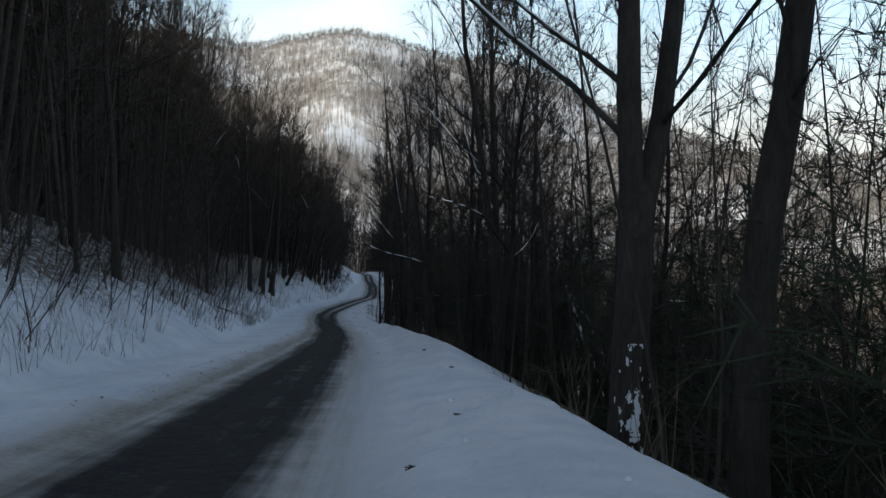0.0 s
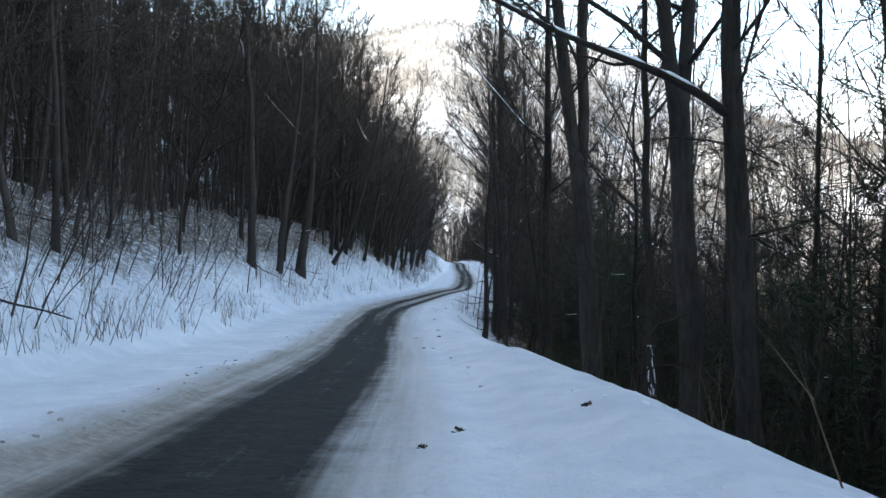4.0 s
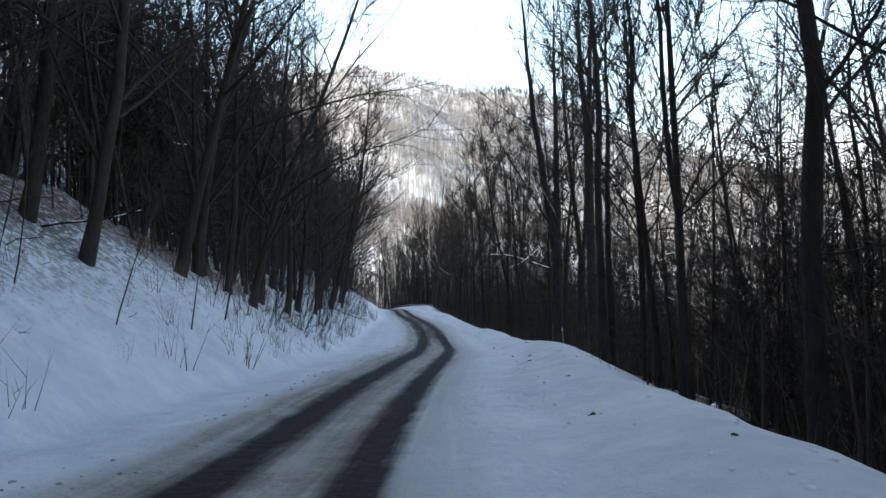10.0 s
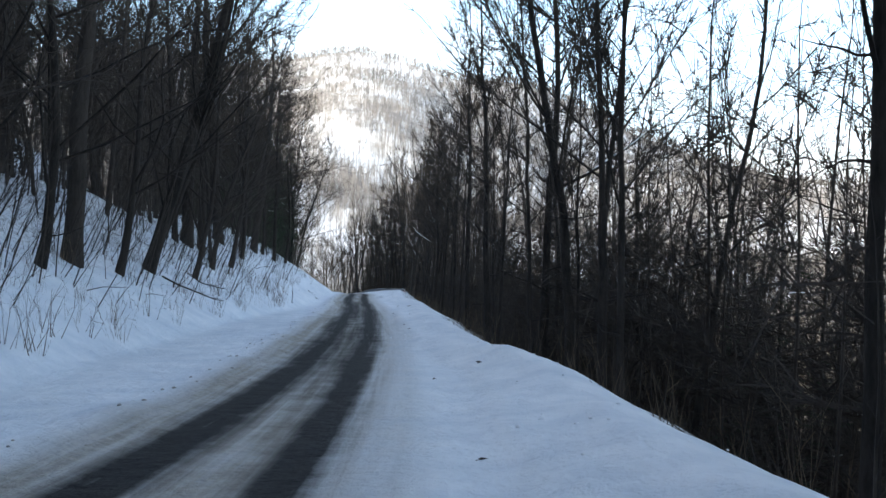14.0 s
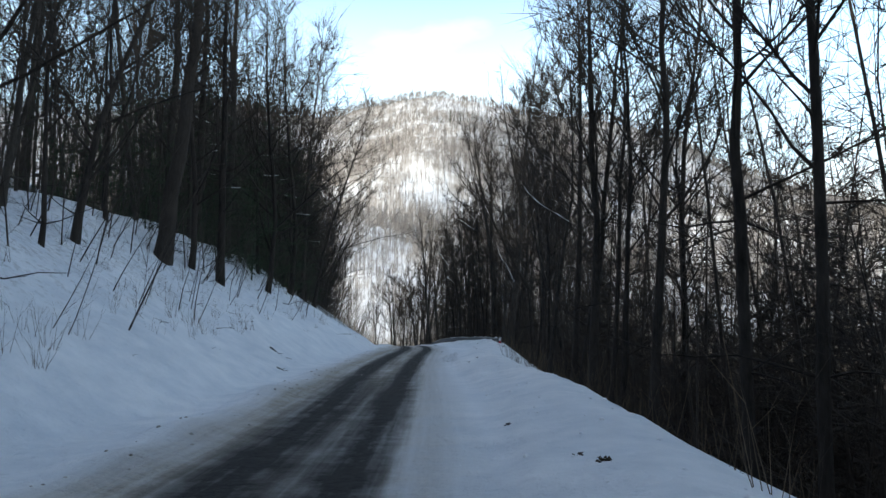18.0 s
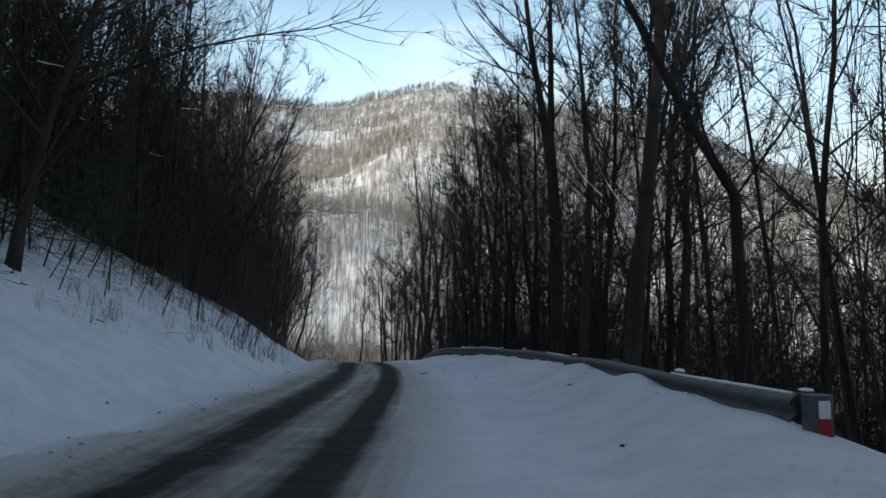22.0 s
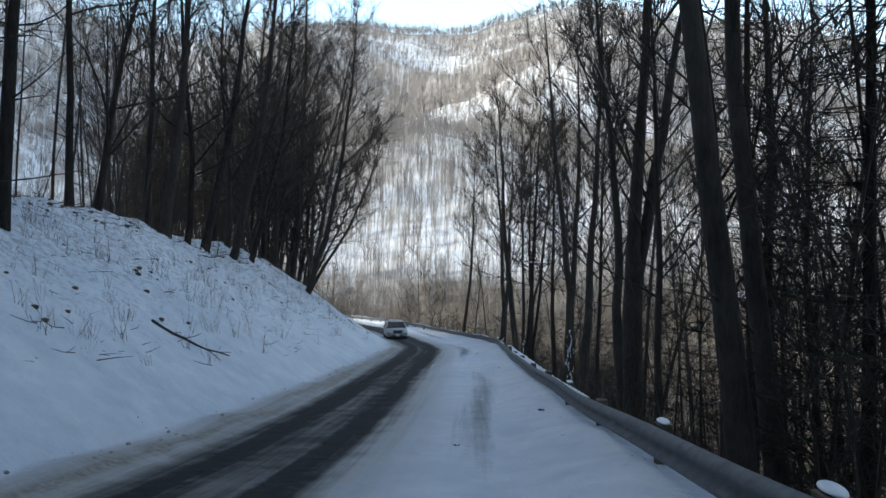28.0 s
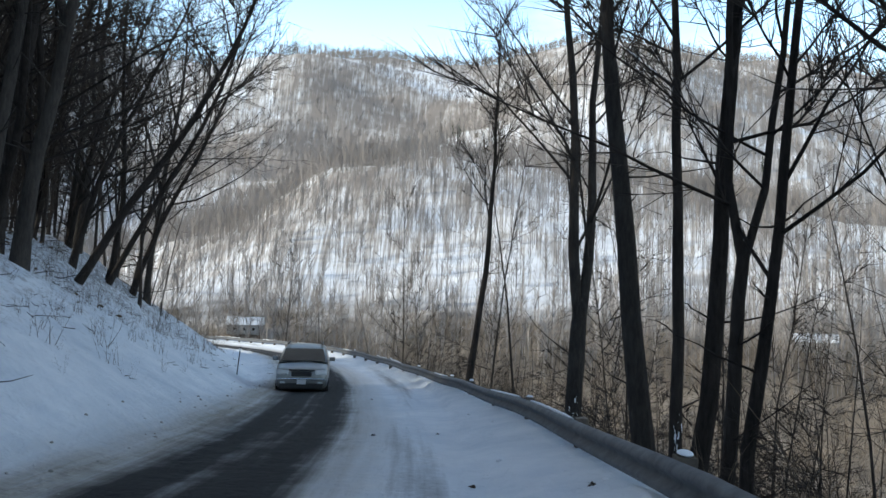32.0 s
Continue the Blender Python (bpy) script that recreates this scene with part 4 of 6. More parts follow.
# conifers
plant(6, 287.0, 5.9, 1.0)
plant(6, 297.0, 8.3, 0.95)
plant(6, 301.0, 7.4, 0.85)
plant(6, 262.0, 10.5, 0.8)
plant(6, 49.0, 9.5, 0.75)
plant(6, 40.0, 11.0, 0.6)
plant(6, 288.0, 13.0, 0.7)
for s_, d_, k_ in ((227, -11.5, 0.8), (231, -10.2, 0.7), (236, -11.8, 0.85), (222, -14, 0.9), (240, -10.5, 0.65), (132, -11.5, 0.7), (128, -14, 0.8)):
    plant(7, s_, d_, k_)

scatter(12, 12, 82, lambda s: lip(s) + 3.5 + 12 * rng.random(), (7,), 2.0, (0.35, 0.65))
for s_, d_, k_, l_ in ((331, 7.4, 1.0, 8), (335, 7.0, 0.9, 12), (339, 7.6, 1.1, 7), (343, 7.0, 0.95, 14), (347, 7.3, 1.0, 9), (351, 6.6, 0.85, 13), (355, 6.0, 0.9, 10), (360, 5.6, 0.95, 12), (316, 8.0, 1.0, 9), (308, 8.2, 0.9, 12), (300, 8.5, 1.0, 8), (268, 5.5, 0.9, 12), (276, 6.0, 1.0, 10),
                       (258, 5.0, 0.8, 14), (214, 6.0, 0.9, 8), (205, 6.5, 0.95, 8), (140, 5.5, 0.9, 8), (118, 6.0, 0.85, 8), (84, 6.5, 0.9, 6), (62, 6.5, 0.9, 6)):
    plant(8, s_, -float(toe(s_)) - d_, k_, lean=l_)
for s_, d_, k_, l_ in ((97, 4.4, 1.2, 7), (103, 4.8, 1.25, 8), (109, 4.2, 1.2, 9), (115, 4.6, 1.3, 8), (120, 4.0, 1.2, 10), (126, 3.8, 1.25, 9), (130, 4.4, 1.3, 9), (135, 3.4, 1.2, 11), (141, 4.2, 1.25, 9), (146, 3.6, 1.2, 10), (152, 3.9, 1.25, 12), (157, 3.2, 0.9, 13), (163, 3.6, 1.0, 10), (168, 3.0, 0.95, 14), (173, 3.6, 1.05, 11),
                       (178, 3.2, 0.9, 12), (184, 3.8, 1.0, 9), (190, 4.2, 1.0, 8), (197, 5.0, 1.0, 8), (223, 5.0, 1.0, 8), (230, 5.2, 1.05, 7), (238, 4.6, 1.0, 9), (322, 8.0, 1.0, 8), (326, 7.8, 0.9, 11)):
    plant(8, s_, -float(toe(s_)) - d_, k_, lean=l_)
for s_, d_, k_, l_ in ((329, 9.5, 1.0, 6), (333, 10.5, 0.9, 8), (337, 9.2, 1.05, 5), (341, 10.4, 0.95, 9), (345, 9.0, 0.9, 6), (349, 9.8, 1.0, 8), (353, 8.6, 0.85, 7), (357, 8.0, 0.9, 9)):
    plant(8, s_, -float(toe(s_)) - d_, k_, lean=l_)
scatter(14, 333, 368, lambda s: -toe(s) - 5.0 - 6 * rng.random(), (1, 5, 3, 2), 1.3, (0.8, 1.1))
scatter(10, 262, 300, lambda s: -toe(s) - 5.5 - 8 * rng.random(), (0, 1, 5), 1.4, (0.95, 1.2))
scatter(12, 214, 264, lambda s: -toe(s) - 5.5 - 7 * rng.random(), (7,), 2.0, (0.45, 0.85))
scatter(6, 120, 200, lambda s: lip(s) + 4 + 10 * rng.random(), (7,), 2.0, (0.35, 0.6))


# ---------------------------------------------------------------- deeper woods, uncountable
def wood_template(seed, height, r0, limbs, subs, bole, spread=0.34, hair=0.010, stem=0.03, flat=(0.4, 1.15)):
    """One leafless tree of the joined woods: stem, limbs and slivers of fine branch."""
    rng_ = np.random.RandomState(seed)
    m = Mesh()
    main = grow(rng_, (0, 0, -0.8), (rng_.normal(0, 0.04), rng_.normal(0, 0.04), 1), height + 0.8, 6, 0.055, 0.04)
    m.tube(main, r0 * (1 - np.linspace(0, 1, 7) * 0.93), 4)
    for i in range(limbs):
        f = bole + (0.98 - bole) * (i + rng_.uniform()) / limbs
        k = min(int(f * 6), 5)
        p = main[k] * (1 - (f * 6 - k)) + main[k + 1] * (f * 6 - k)
        a, t = rng_.uniform(0, 6.28), rng_.uniform(*flat)
        size = height * spread * (1.08 - f) ** 0.7 * rng_.uniform(0.6, 1.1)
        limb = grow(rng_, p, (math.cos(a) * math.sin(t), math.sin(a) * math.sin(t), math.cos(t)), size, 3, 0.16, 0.10)
        for q in range(3):
            m.spike(limb[q] - (limb[q + 1] - limb[q]) * 0.1, limb[q + 1] + (limb[q + 1] - limb[q]) * 0.35, stem * (1 - 0.28 * q) * min(1.0, 0.25 + size / 4), q == 0)
        for _ in range(int(subs * min(1, 0.25 + size / 3.5))):
            g = rng_.uniform(0.1, 3)
            q = min(int(g), 2)
            o = limb[q] * (1 - (g - q)) + limb[q + 1] * (g - q)
            e = (limb[3] - limb[0]) / size + rng_.normal(0, 0.6, 3) + np.array([0, 0, 0.15])
            reach = min(size * 0.6, 1.8) * rng_.uniform(0.35, 1.0)
            m.spike(o, o + e / np.linalg.norm(e) * reach, hair * min(1.0, 0.3 + reach * 0.6))
    v = np.concatenate(m.v)
    tri = np.array([t for f in m.f for t in ((f[0], f[1], f[2]), (f[0], f[2], f[-1])) if len(set(t)) == 3])
    return v, tri


def wood_mass(name, templates, places, mat, label, category="woods", shear=None):
    """Many trees joined: places are rows of x, y, z, size, turn; shear: how far each leans in x and y for each metre up."""
    r = np.random.RandomState(len(places))
    vs, fs, n = [], [], 0
    pick = r.randint(0, len(templates), len(places))
    for k, (v, f) in enumerate(templates):
        p = places[pick == k]
        if not len(p):
            continue
        c, s = np.cos(p[:, 4]), np.sin(p[:, 4])
        x = (v[None, :, 0] * c[:, None] - v[None, :, 1] * s[:, None]) * p[:, 3:4] + p[:, 0:1]
        y = (v[None, :, 0] * s[:, None] + v[None, :, 1] * c[:, None]) * p[:, 3:4] + p[:, 1:2]
        z = v[None, :, 2] * p[:, 3:4] + p[:, 2:3]
        if shear is not None:
            x = x + (z - p[:, 2:3]) * shear[pick == k][:, 0:1]
            y = y + (z - p[:, 2:3]) * shear[pick == k][:, 1:2]
        vs.append(np.stack([x, y, z], -1).reshape(-1, 3))
        fs.append((f[None] + (np.arange(len(p)) * len(v))[:, None, None] + n).reshape(-1, 3))
        n += len(p) * len(v)
    v, f = np.concatenate(vs).astype(np.float32), np.concatenate(fs).astype(np.int32)
    me = bpy.data.meshes.new(name)
    me.vertices.add(len(v))
    me.vertices.foreach_set("co", v.ravel())
    me.loops.add(f.size)
    me.loops.foreach_set("vertex_index", f.ravel())
    me.polygons.add(len(f))
    me.polygons.foreach_set("loop_start", np.arange(0, f.size, 3, dtype=np.int32))
    me.update()
    me.materials.append(mat)
    return tagged(new(name, me), label, category, kind="stuff")


nr = np.random.RandomState(8)
SIZES = ((22, 0.10, 0.24), (19, 0.07, 0.18), (24, 0.12, 0.30), (15, 0.05, 0.14))
RICH = [wood_template(31 + k, h, r, 22, 21, b, hair=0.0125, stem=0.020) for k, (h, r, b) in enumerate(SIZES)]
MID = [wood_template(131 + k, h, r, 14, 9, b, hair=0.022) for k, (h, r, b) in enumerate(SIZES)]
# young trees and evergreen scrub that fill the wood from the ground up
DENSE = [wood_template(261 + k, h, 0.075, 24, 24, 0.10, 0.33, 0.017, 0.020) for k, h in enumerate((16, 13, 19, 11))]
SCRUB = [wood_template(241 + k, h, 0.05, 26, 28, 0.05, 0.36, 0.014, 0.014, (1.1, 1.75)) for k, h in enumerate((5.5, 8.0, 6.5, 10.0))]
THICKET = [wood_template(231 + k, h, 0.03, 22, 18, 0.06, 0.30, 0.0065, 0.012) for k, h in enumerate((6.5, 9.0, 5.0, 11.0))]


def rows_of(s, d, lo=0.75, hi=1.15):
    p = ground(s, d)
    p[:, 2] = np.maximum(p[:, 2], far_z(p[:, 0], p[:, 1]))
    return np.column_stack([p, nr.uniform(lo, hi, len(s)), nr.uniform(0, 6.28, len(s))])


def leaning(s, lo, hi):
    """Leans out over the road from the left bank, as stems on a steep slope do."""
    k = nr.uniform(lo, hi, len(s))
    return np.column_stack([k * np.interp(s, LINE_S, TAN[:, 1]), -k * np.interp(s, LINE_S, TAN[:, 0])]) + nr.normal(0, 0.08, (len(s), 2))


def fill(name, kinds, n, s0, s1, d_of, mat, label, lo=0.75, hi=1.15):
    s, q = nr.uniform(s0, s1, n), nr.uniform(0, 1, n)
    return wood_mass(name, kinds, rows_of(s, d_of(s, q), lo, hi), mat, label)


fill("hillside_woods", RICH, 520, -10, 290, lambda s, q: -toe(s) - 7.5 - 19 * q, TWIG, "dense leafless woods on the snowy hillside", 0.95, 1.35)
fill("hillside_woods", RICH, 60, 290, 400, lambda s, q: -toe(s) - 9.5 - 14 * q, TWIG, "open leafless woods above the cut bank")
fill("hillside_woods", RICH, 230, -6, 140, lambda s, q: -toe(s) - 7 - 14 * q, TWIG, "dense leafless woods close above the bank", 1.1, 1.5)
fill("hillside_woods", RICH, 26, 300, 372, lambda s, q: -toe(s) - 9 - 14 * q, TWIG, "dense leafless woods along the top of the bank", 0.6, 1.0)
fill("hillside_woods", MID, 240, -10, 318, lambda s, q: -toe(s) - 24 - 50 * q, TWIG, "leafless woods higher on the snowy hillside", 1.0, 1.4)
fill("slope_woods", RICH, 250, -5, 120, lambda s, q: lip(s) + 5 + 22 * q, TWIG, "leafless woods on the slope below the road", 0.65, 1.12)
fill("slope_woods", RICH, 200, 110, 240, lambda s, q: lip(s) + 5 + 22 * q, TWIG, "open leafless woods on the slope below the road", 0.6, 1.05)
fill("slope_woods", RICH, 80, 240, 440, lambda s, q: lip(s) + 6 + 24 * q, TWIG, "leafless woods on the slope below the guardrail")
fill("slope_woods", MID, 260, -5, 240, lambda s, q: lip(s) + 25 + 45 * q, TWIG, "leafless woods deep in the valley")
fill("slope_woods", RICH, 130, 285, 440, lambda s, q: lip(s) + 11 + 50 * q, TWIG, "low leafless woods below the guardrail", 0.45, 0.75)
fill("thicket", THICKET, 300, 4, 150, lambda s, q: -toe(s) - 5.0 - 20 * q ** 1.1, TWIG, "dark thicket of young trees under the woods")
fill("thicket", THICKET, 240, 196, 292, lambda s, q: -toe(s) - 5.0 - 16 * q ** 1.1, TWIG, "dark thicket of young trees above the cut bank")
fill("thicket", THICKET, 150, 6, 110, lambda s, q: lip(s) + 2.5 + 17 * q, TWIG, "dark thicket below the shoulder", 0.6, 1.0)
fill("thicket", THICKET, 260, 110, 290, lambda s, q: lip(s) + 3 + 17 * q, TWIG, "dark thicket below the shoulder", 0.6, 1.0)
fill("thicket", THICKET, 80, 318, 376, lambda s, q: -toe(s) - 8.5 - 12 * q, TWIG, "dark thicket along the top of the bank", 0.7, 1.1)
fill("evergreen_scrub", SCRUB, 230, -2, 84, lambda s, q: lip(s) + 3.5 + 20 * q ** 1.2, NEEDLE, "dark evergreen scrub in the hollow below the road", 0.7, 1.1)
fill("slope_woods", DENSE, 260, 108, 312, lambda s, q: lip(s) + 5 + 20 * q, TWIG, "dark branchy woods below the road", 0.55, 0.95)
fill("slope_woods", DENSE, 80, 130, 205, lambda s, q: lip(s) + 6 + 16 * q, TWIG, "tall dark branchy woods below the road", 0.75, 1.1)
fill("hillside_woods", DENSE, 130, 232, 300, lambda s, q: -toe(s) - 6.5 - 10 * q, TWIG, "dark branchy woods above the cut bank", 0.9, 1.25)
fill("slope_woods", DENSE, 170, -2, 108, lambda s, q: lip(s) + 6 + 18 * q, TWIG, "dark branchy woods in the hollow", 0.6, 1.0)
fill("hillside_woods", DENSE, 190, 40, 205, lambda s, q: -toe(s) - 8 - 14 * q, TWIG, "dark branchy woods above the bank", 0.95, 1.45)
fill("thicket", THICKET, 130, 120, 200, lambda s, q: -toe(s) - 5.0 - 14 * q, TWIG, "dark thicket of young trees above the bank")
fill("thicket", SCRUB, 230, 0, 310, lambda s, q: lip(s) + 4 + 14 * q, TWIG, "dense leafless undergrowth below the road", 0.7, 1.2)
fill("thicket", SCRUB, 100, 0, 110, lambda s, q: lip(s) + 4 + 20 * q, TWIG, "dense leafless undergrowth in the hollow", 0.9, 1.35)
fill("evergreen_scrub", SCRUB, 110, 4, 98, lambda s, q: lip(s) + 6 + 17 * q, NEEDLE, "tall dark evergreen scrub below the shoulder", 1.0, 1.6)
fill("evergreen_scrub", SCRUB, 30, 100, 200, lambda s, q: lip(s) + 5 + 18 * q, NEEDLE, "dark evergreen scrub below the road", 0.5, 0.9)
fill("evergreen_scrub", SCRUB, 70, 214, 262, lambda s, q: -toe(s) - 5.5 - 10 * q, NEEDLE, "dark evergreen scrub on the snowy bank", 0.6, 1.1)
fill("evergreen_scrub", SCRUB, 90, 30, 140, lambda s, q: -toe(s) - 9 - 16 * q, NEEDLE, "dark evergreen scrub among the bank's trees", 0.6, 1.0)
fill("slope_woods", RICH, 200, 198, 312, lambda s, q: lip(s) + 3.0 + 16 * q, TWIG, "leafless woods behind the guardrail", 0.4, 0.8)
fill("slope_woods", RICH, 130, 4, 130, lambda s, q: lip(s) + 3.0 + 12 * q, TWIG, "leafless woods close below the shoulder", 0.4, 0.8)

# thin saplings under the edge of the wood
SAPLING = [wood_template(51 + k, h, 0.030, 11, 8, 0.15, 0.32, 0.007, 0.010) for k, h in enumerate((4.5, 6.5, 3.2, 7.5))]


def cut_bank(s):
    """1 where the bank is a clean snowy cut with few stems on it."""
    return along(s, (188, 0), (198, 0.8), (238, 0.8), (246, 0), (280, 0), (288, 1), (345, 1), (360, 0.3))


n = 700
s, q = nr.uniform(-6, 370, n), nr.uniform(0, 1, n)
keep = nr.uniform(0, 1, n) > cut_bank(s) * 0.8
s, q = s[keep], q[keep]
wood_mass("saplings", SAPLING, rows_of(s, -toe(s) - 1.6 - 5 * cut_bank(s) - 12 * q ** 1.2, 0.6, 1.2), TWIG, "thin leafless saplings on the snowy bank", "saplings", leaning(s, 0.0, 0.45))
n = 900
pick = nr.uniform(0, 1, n)
s, q = np.where(pick < 0.42, nr.uniform(8, 75, n), np.where(pick < 0.72, nr.uniform(132, 184, n), nr.uniform(246, 286, n))), nr.uniform(0, 1, n)
wood_mass("saplings", SAPLING, rows_of(s, -toe(s) - 1.0 - 8 * q, 0.35, 0.9), TWIG, "dense leafless brush along the foot of the bank", "saplings", leaning(s, 0.1, 0.7))
n = 520
s, q = nr.uniform(0, 380, n), nr.uniform(0, 1, n)
wood_mass("saplings", SAPLING, rows_of(s, lip(s) + 1.0 + 16 * q ** 1.2, 0.7, 1.3), TWIG, "thin leafless saplings below the shoulder", "saplings")

n = 170
s, q = nr.uniform(160, 248, n), nr.uniform(0, 1, n)
wood_mass("saplings", SAPLING, rows_of(s, -toe(s) - 2.2 - 6 * q, 0.5, 0.95), TWIG, "thin leaning saplings on the snowy cut", "saplings", leaning(s, 0.15, 0.6))
fill("hillside_woods", RICH, 60, 342, 384, lambda s, q: -toe(s) - 8 - 16 * q, TWIG, "leafless woods round the bend", 0.8, 1.15)
fill("hillside_woods", DENSE, 60, 342, 380, lambda s, q: -toe(s) - 8.0 - 14 * q, TWIG, "dark branchy woods round the bend", 0.8, 1.25)
fill("hillside_woods", DENSE, 55, 100, 152, lambda s, q: -toe(s) - 4.8 - 5 * q, TWIG, "branchy young woods along the top of the bank", 1.0, 1.5)
fill("hillside_woods", RICH, 45, 22, 95, lambda s, q: -toe(s) - 9 - 10 * q, TWIG, "tall leafless woods above the bank", 1.35, 1.7)
fill("slope_woods", DENSE, 110, 250, 300, lambda s, q: lip(s) + 4.5 + 12 * q, TWIG, "close dark woods behind the guardrail", 0.8, 1.25)
fill("thicket", SCRUB, 90, 244, 292, lambda s, q: lip(s) + 4.0 + 11 * q, TWIG, "dark undergrowth behind the guardrail", 0.8, 1.3)
fill("thicket", SCRUB, 90, 190, 232, lambda s, q: lip(s) + 4.0 + 11 * q, TWIG, "dark undergrowth below the shoulder", 0.9, 1.3)
fill("thicket", SCRUB, 80, 156, 192, lambda s, q: lip(s) + 4.5 + 11 * q, TWIG, "tall dark undergrowth below the shoulder", 0.9, 1.35)
fill("thicket", SCRUB, 80, 97, 130, lambda s, q: lip(s) + 4.5 + 12 * q, TWIG, "tall dark undergrowth in the gully", 0.9, 1.35)
fill("thicket", SCRUB, 210, 284, 376, lambda s, q: lip(s) + 3.5 + 12 * q, TWIG, "dark undergrowth below the guardrail", 0.5, 0.85)
fill("thicket", THICKET, 80, 284, 360, lambda s, q: lip(s) + 3.0 + 9 * q, TWIG, "young stems below the guardrail", 0.35, 0.6)
fill("thicket", SCRUB, 120, 298, 374, lambda s, q: lip(s) + 2.4 + 7 * q, TWIG, "low dark brush close behind the guardrail", 0.35, 0.65)

# far woods
def far_template(seed, height, r0, twigs, width, fine, flat=(0.25, 0.75)):
    rng_ = np.random.RandomState(seed)
    m = Mesh()
    m.spike((0, 0, -1), (rng_.normal(0, 0.5), rng_.normal(0, 0.5), height), r0, True)
    for i in range(twigs):
        f = 0.35 + 0.55 * i / twigs
        a, t = rng_.uniform(0, 6.28), rng_.uniform(*flat)
        ln = width * (1.2 - f) * rng_.uniform(0.7, 1.2)
        m.spike((0, 0, f * height), (math.cos(a) * math.sin(t) * ln, math.sin(a) * math.sin(t) * ln, f * height + math.cos(t) * ln), fine)
    return np.concatenate(m.v), np.array(m.f)


FAR = [far_template(71 + k, 11 + 2 * k, 0.15, 8, 8.0, 0.17, (0.3, 0.95)) for k in range(4)]
TALL = [far_template(75 + k, 14 + 2 * k, 0.17, 10, 8.0, 0.10) for k in range(4)]
BUSHY = [far_template(81 + k, 9 + k, 0.07, 22, 6.0, 0.035, (0.4, 1.15)) for k in range(4)]


def far_rows(n, b0, b1, r0, r1, lo, hi):
    b, r = np.radians(nr.uniform(b0, b1, n)), np.sqrt(nr.uniform(r0 ** 2, r1 ** 2, n))
    x, y = CX - r * np.sin(b), CY + r * np.cos(b)
    return np.column_stack([x, y, far_z(x, y), nr.uniform(lo, hi, n), nr.uniform(0, 6.28, n)])


def by_density(rows):
    return rows[nr.uniform(0, 1, len(rows)) < far_density(rows[:, 0], rows[:, 1])]


SPRUCE = []
for k in range(3):
    r_, m_ = np.random.RandomState(95 + k), Mesh()
    m_.spike((0, 0, -1), (0, 0, 13), 0.25, True)
    for i in range(46):
        z_, a_ = 1.0 + 11.6 * i / 46, r_.uniform(0, 6.28)
        w_ = 3.0 * (1.05 - z_ / 13.5) * r_.uniform(0.7, 1.1)
        m_.spike((0, 0, z_ + 0.5), (math.cos(a_) * w_, math.sin(a_) * w_, z_ - 0.4), 0.19)
    SPRUCE.append((np.concatenate(m_.v), np.array(m_.f)))
clumps = far_rows(16, -25, 40, 330, 1100, 0.7, 1.2)
rows = np.repeat(clumps, 9, 0)
rows[:, :2] += nr.normal(0, 16, (len(rows), 2))
rows[:, 2] = far_z(rows[:, 0], rows[:, 1])
rows[:, 3:] = np.column_stack([nr.uniform(0.6, 1.3, len(rows)), nr.uniform(0, 6.28, len(rows))])
wood_mass("mountain_evergreens", SPRUCE, rows, NEEDLE, "dark evergreen clumps on the far mountainside", "evergreens")
wood_mass("mountain_woods", FAR, by_density(far_rows(36000, -42, 52, 600, 1440, 0.8, 1.3)), HAZED_TWIG, "bare grey-brown woods on the far mountainside")
wood_mass("mountain_woods", TALL, by_density(far_rows(17000, -36, 45, 340, 660, 0.8, 1.2)), HAZED_TWIG, "bare trees on the lower mountainside above snow")
wood_mass("valley_woods", BUSHY, far_rows(7500, -55, 50, 165, 390, 0.7, 1.1), BRUSH, "tan leafless brush and trees in the valley")
hide_prototypes()

# dry weeds and stalks that stick out of the bank's snow
WEEDS = []
for k in range(4):
    r_, m_ = np.random.RandomState(90 + k), Mesh()
    for _ in range(7):
        x, y = r_.normal(0, 0.18, 2)
        top = np.array([x, y, 0]) + np.array([r_.normal(0.05, 0.25), r_.normal(0, 0.25), r_.uniform(0.5, 1.3)])
        m_.spike((x, y, -0.1), top, 0.008)
        m_.spike(top * 0.6 + np.array([x, y, 0]) * 0.4, top + r_.normal(0, 0.18, 3), 0.005)
    WEEDS.append((np.concatenate(m_.v), np.array(m_.f)))
n = 3600
s, q = nr.uniform(-6, 372, n), nr.uniform(0, 1, n)
keep = (lumps(s, 0 * s, 9, 41) + nr.uniform(-0.6, 0.6, n) > -0.1) & (nr.uniform(0, 1, n) > cut_bank(s) * 0.6)
s, q = s[keep], q[keep]
wood_mass("dry_weeds", WEEDS, rows_of(s, -toe(s) - 0.4 - 2 * cut_bank(s) - 6.5 * q ** 1.3, 0.4, 1.1) * np.column_stack([np.ones((len(s), 3)), 1 - 0.55 * cut_bank(s), np.ones(len(s))]), WEED, "dry brown weeds and stalks sticking out of the snow", "weeds")
n = 560
s, q = nr.uniform(284, 356, n), nr.uniform(0, 1, n)
wood_mass("dry_weeds", WEEDS, rows_of(s, -toe(s) - 1.2 - 7 * q ** 0.8, 0.25, 0.65), WEED, "small sticks and stalks on the snowy cut bank", "weeds")
n = 500
s, q = nr.uniform(0, 372, n), nr.uniform(0, 1, n)
wood_mass("dry_weeds", WEEDS, rows_of(s, lip(s) + 0.1 + 3 * q, 0.4, 1.1), WEED, "dry stalks at the edge of the shoulder", "weeds")

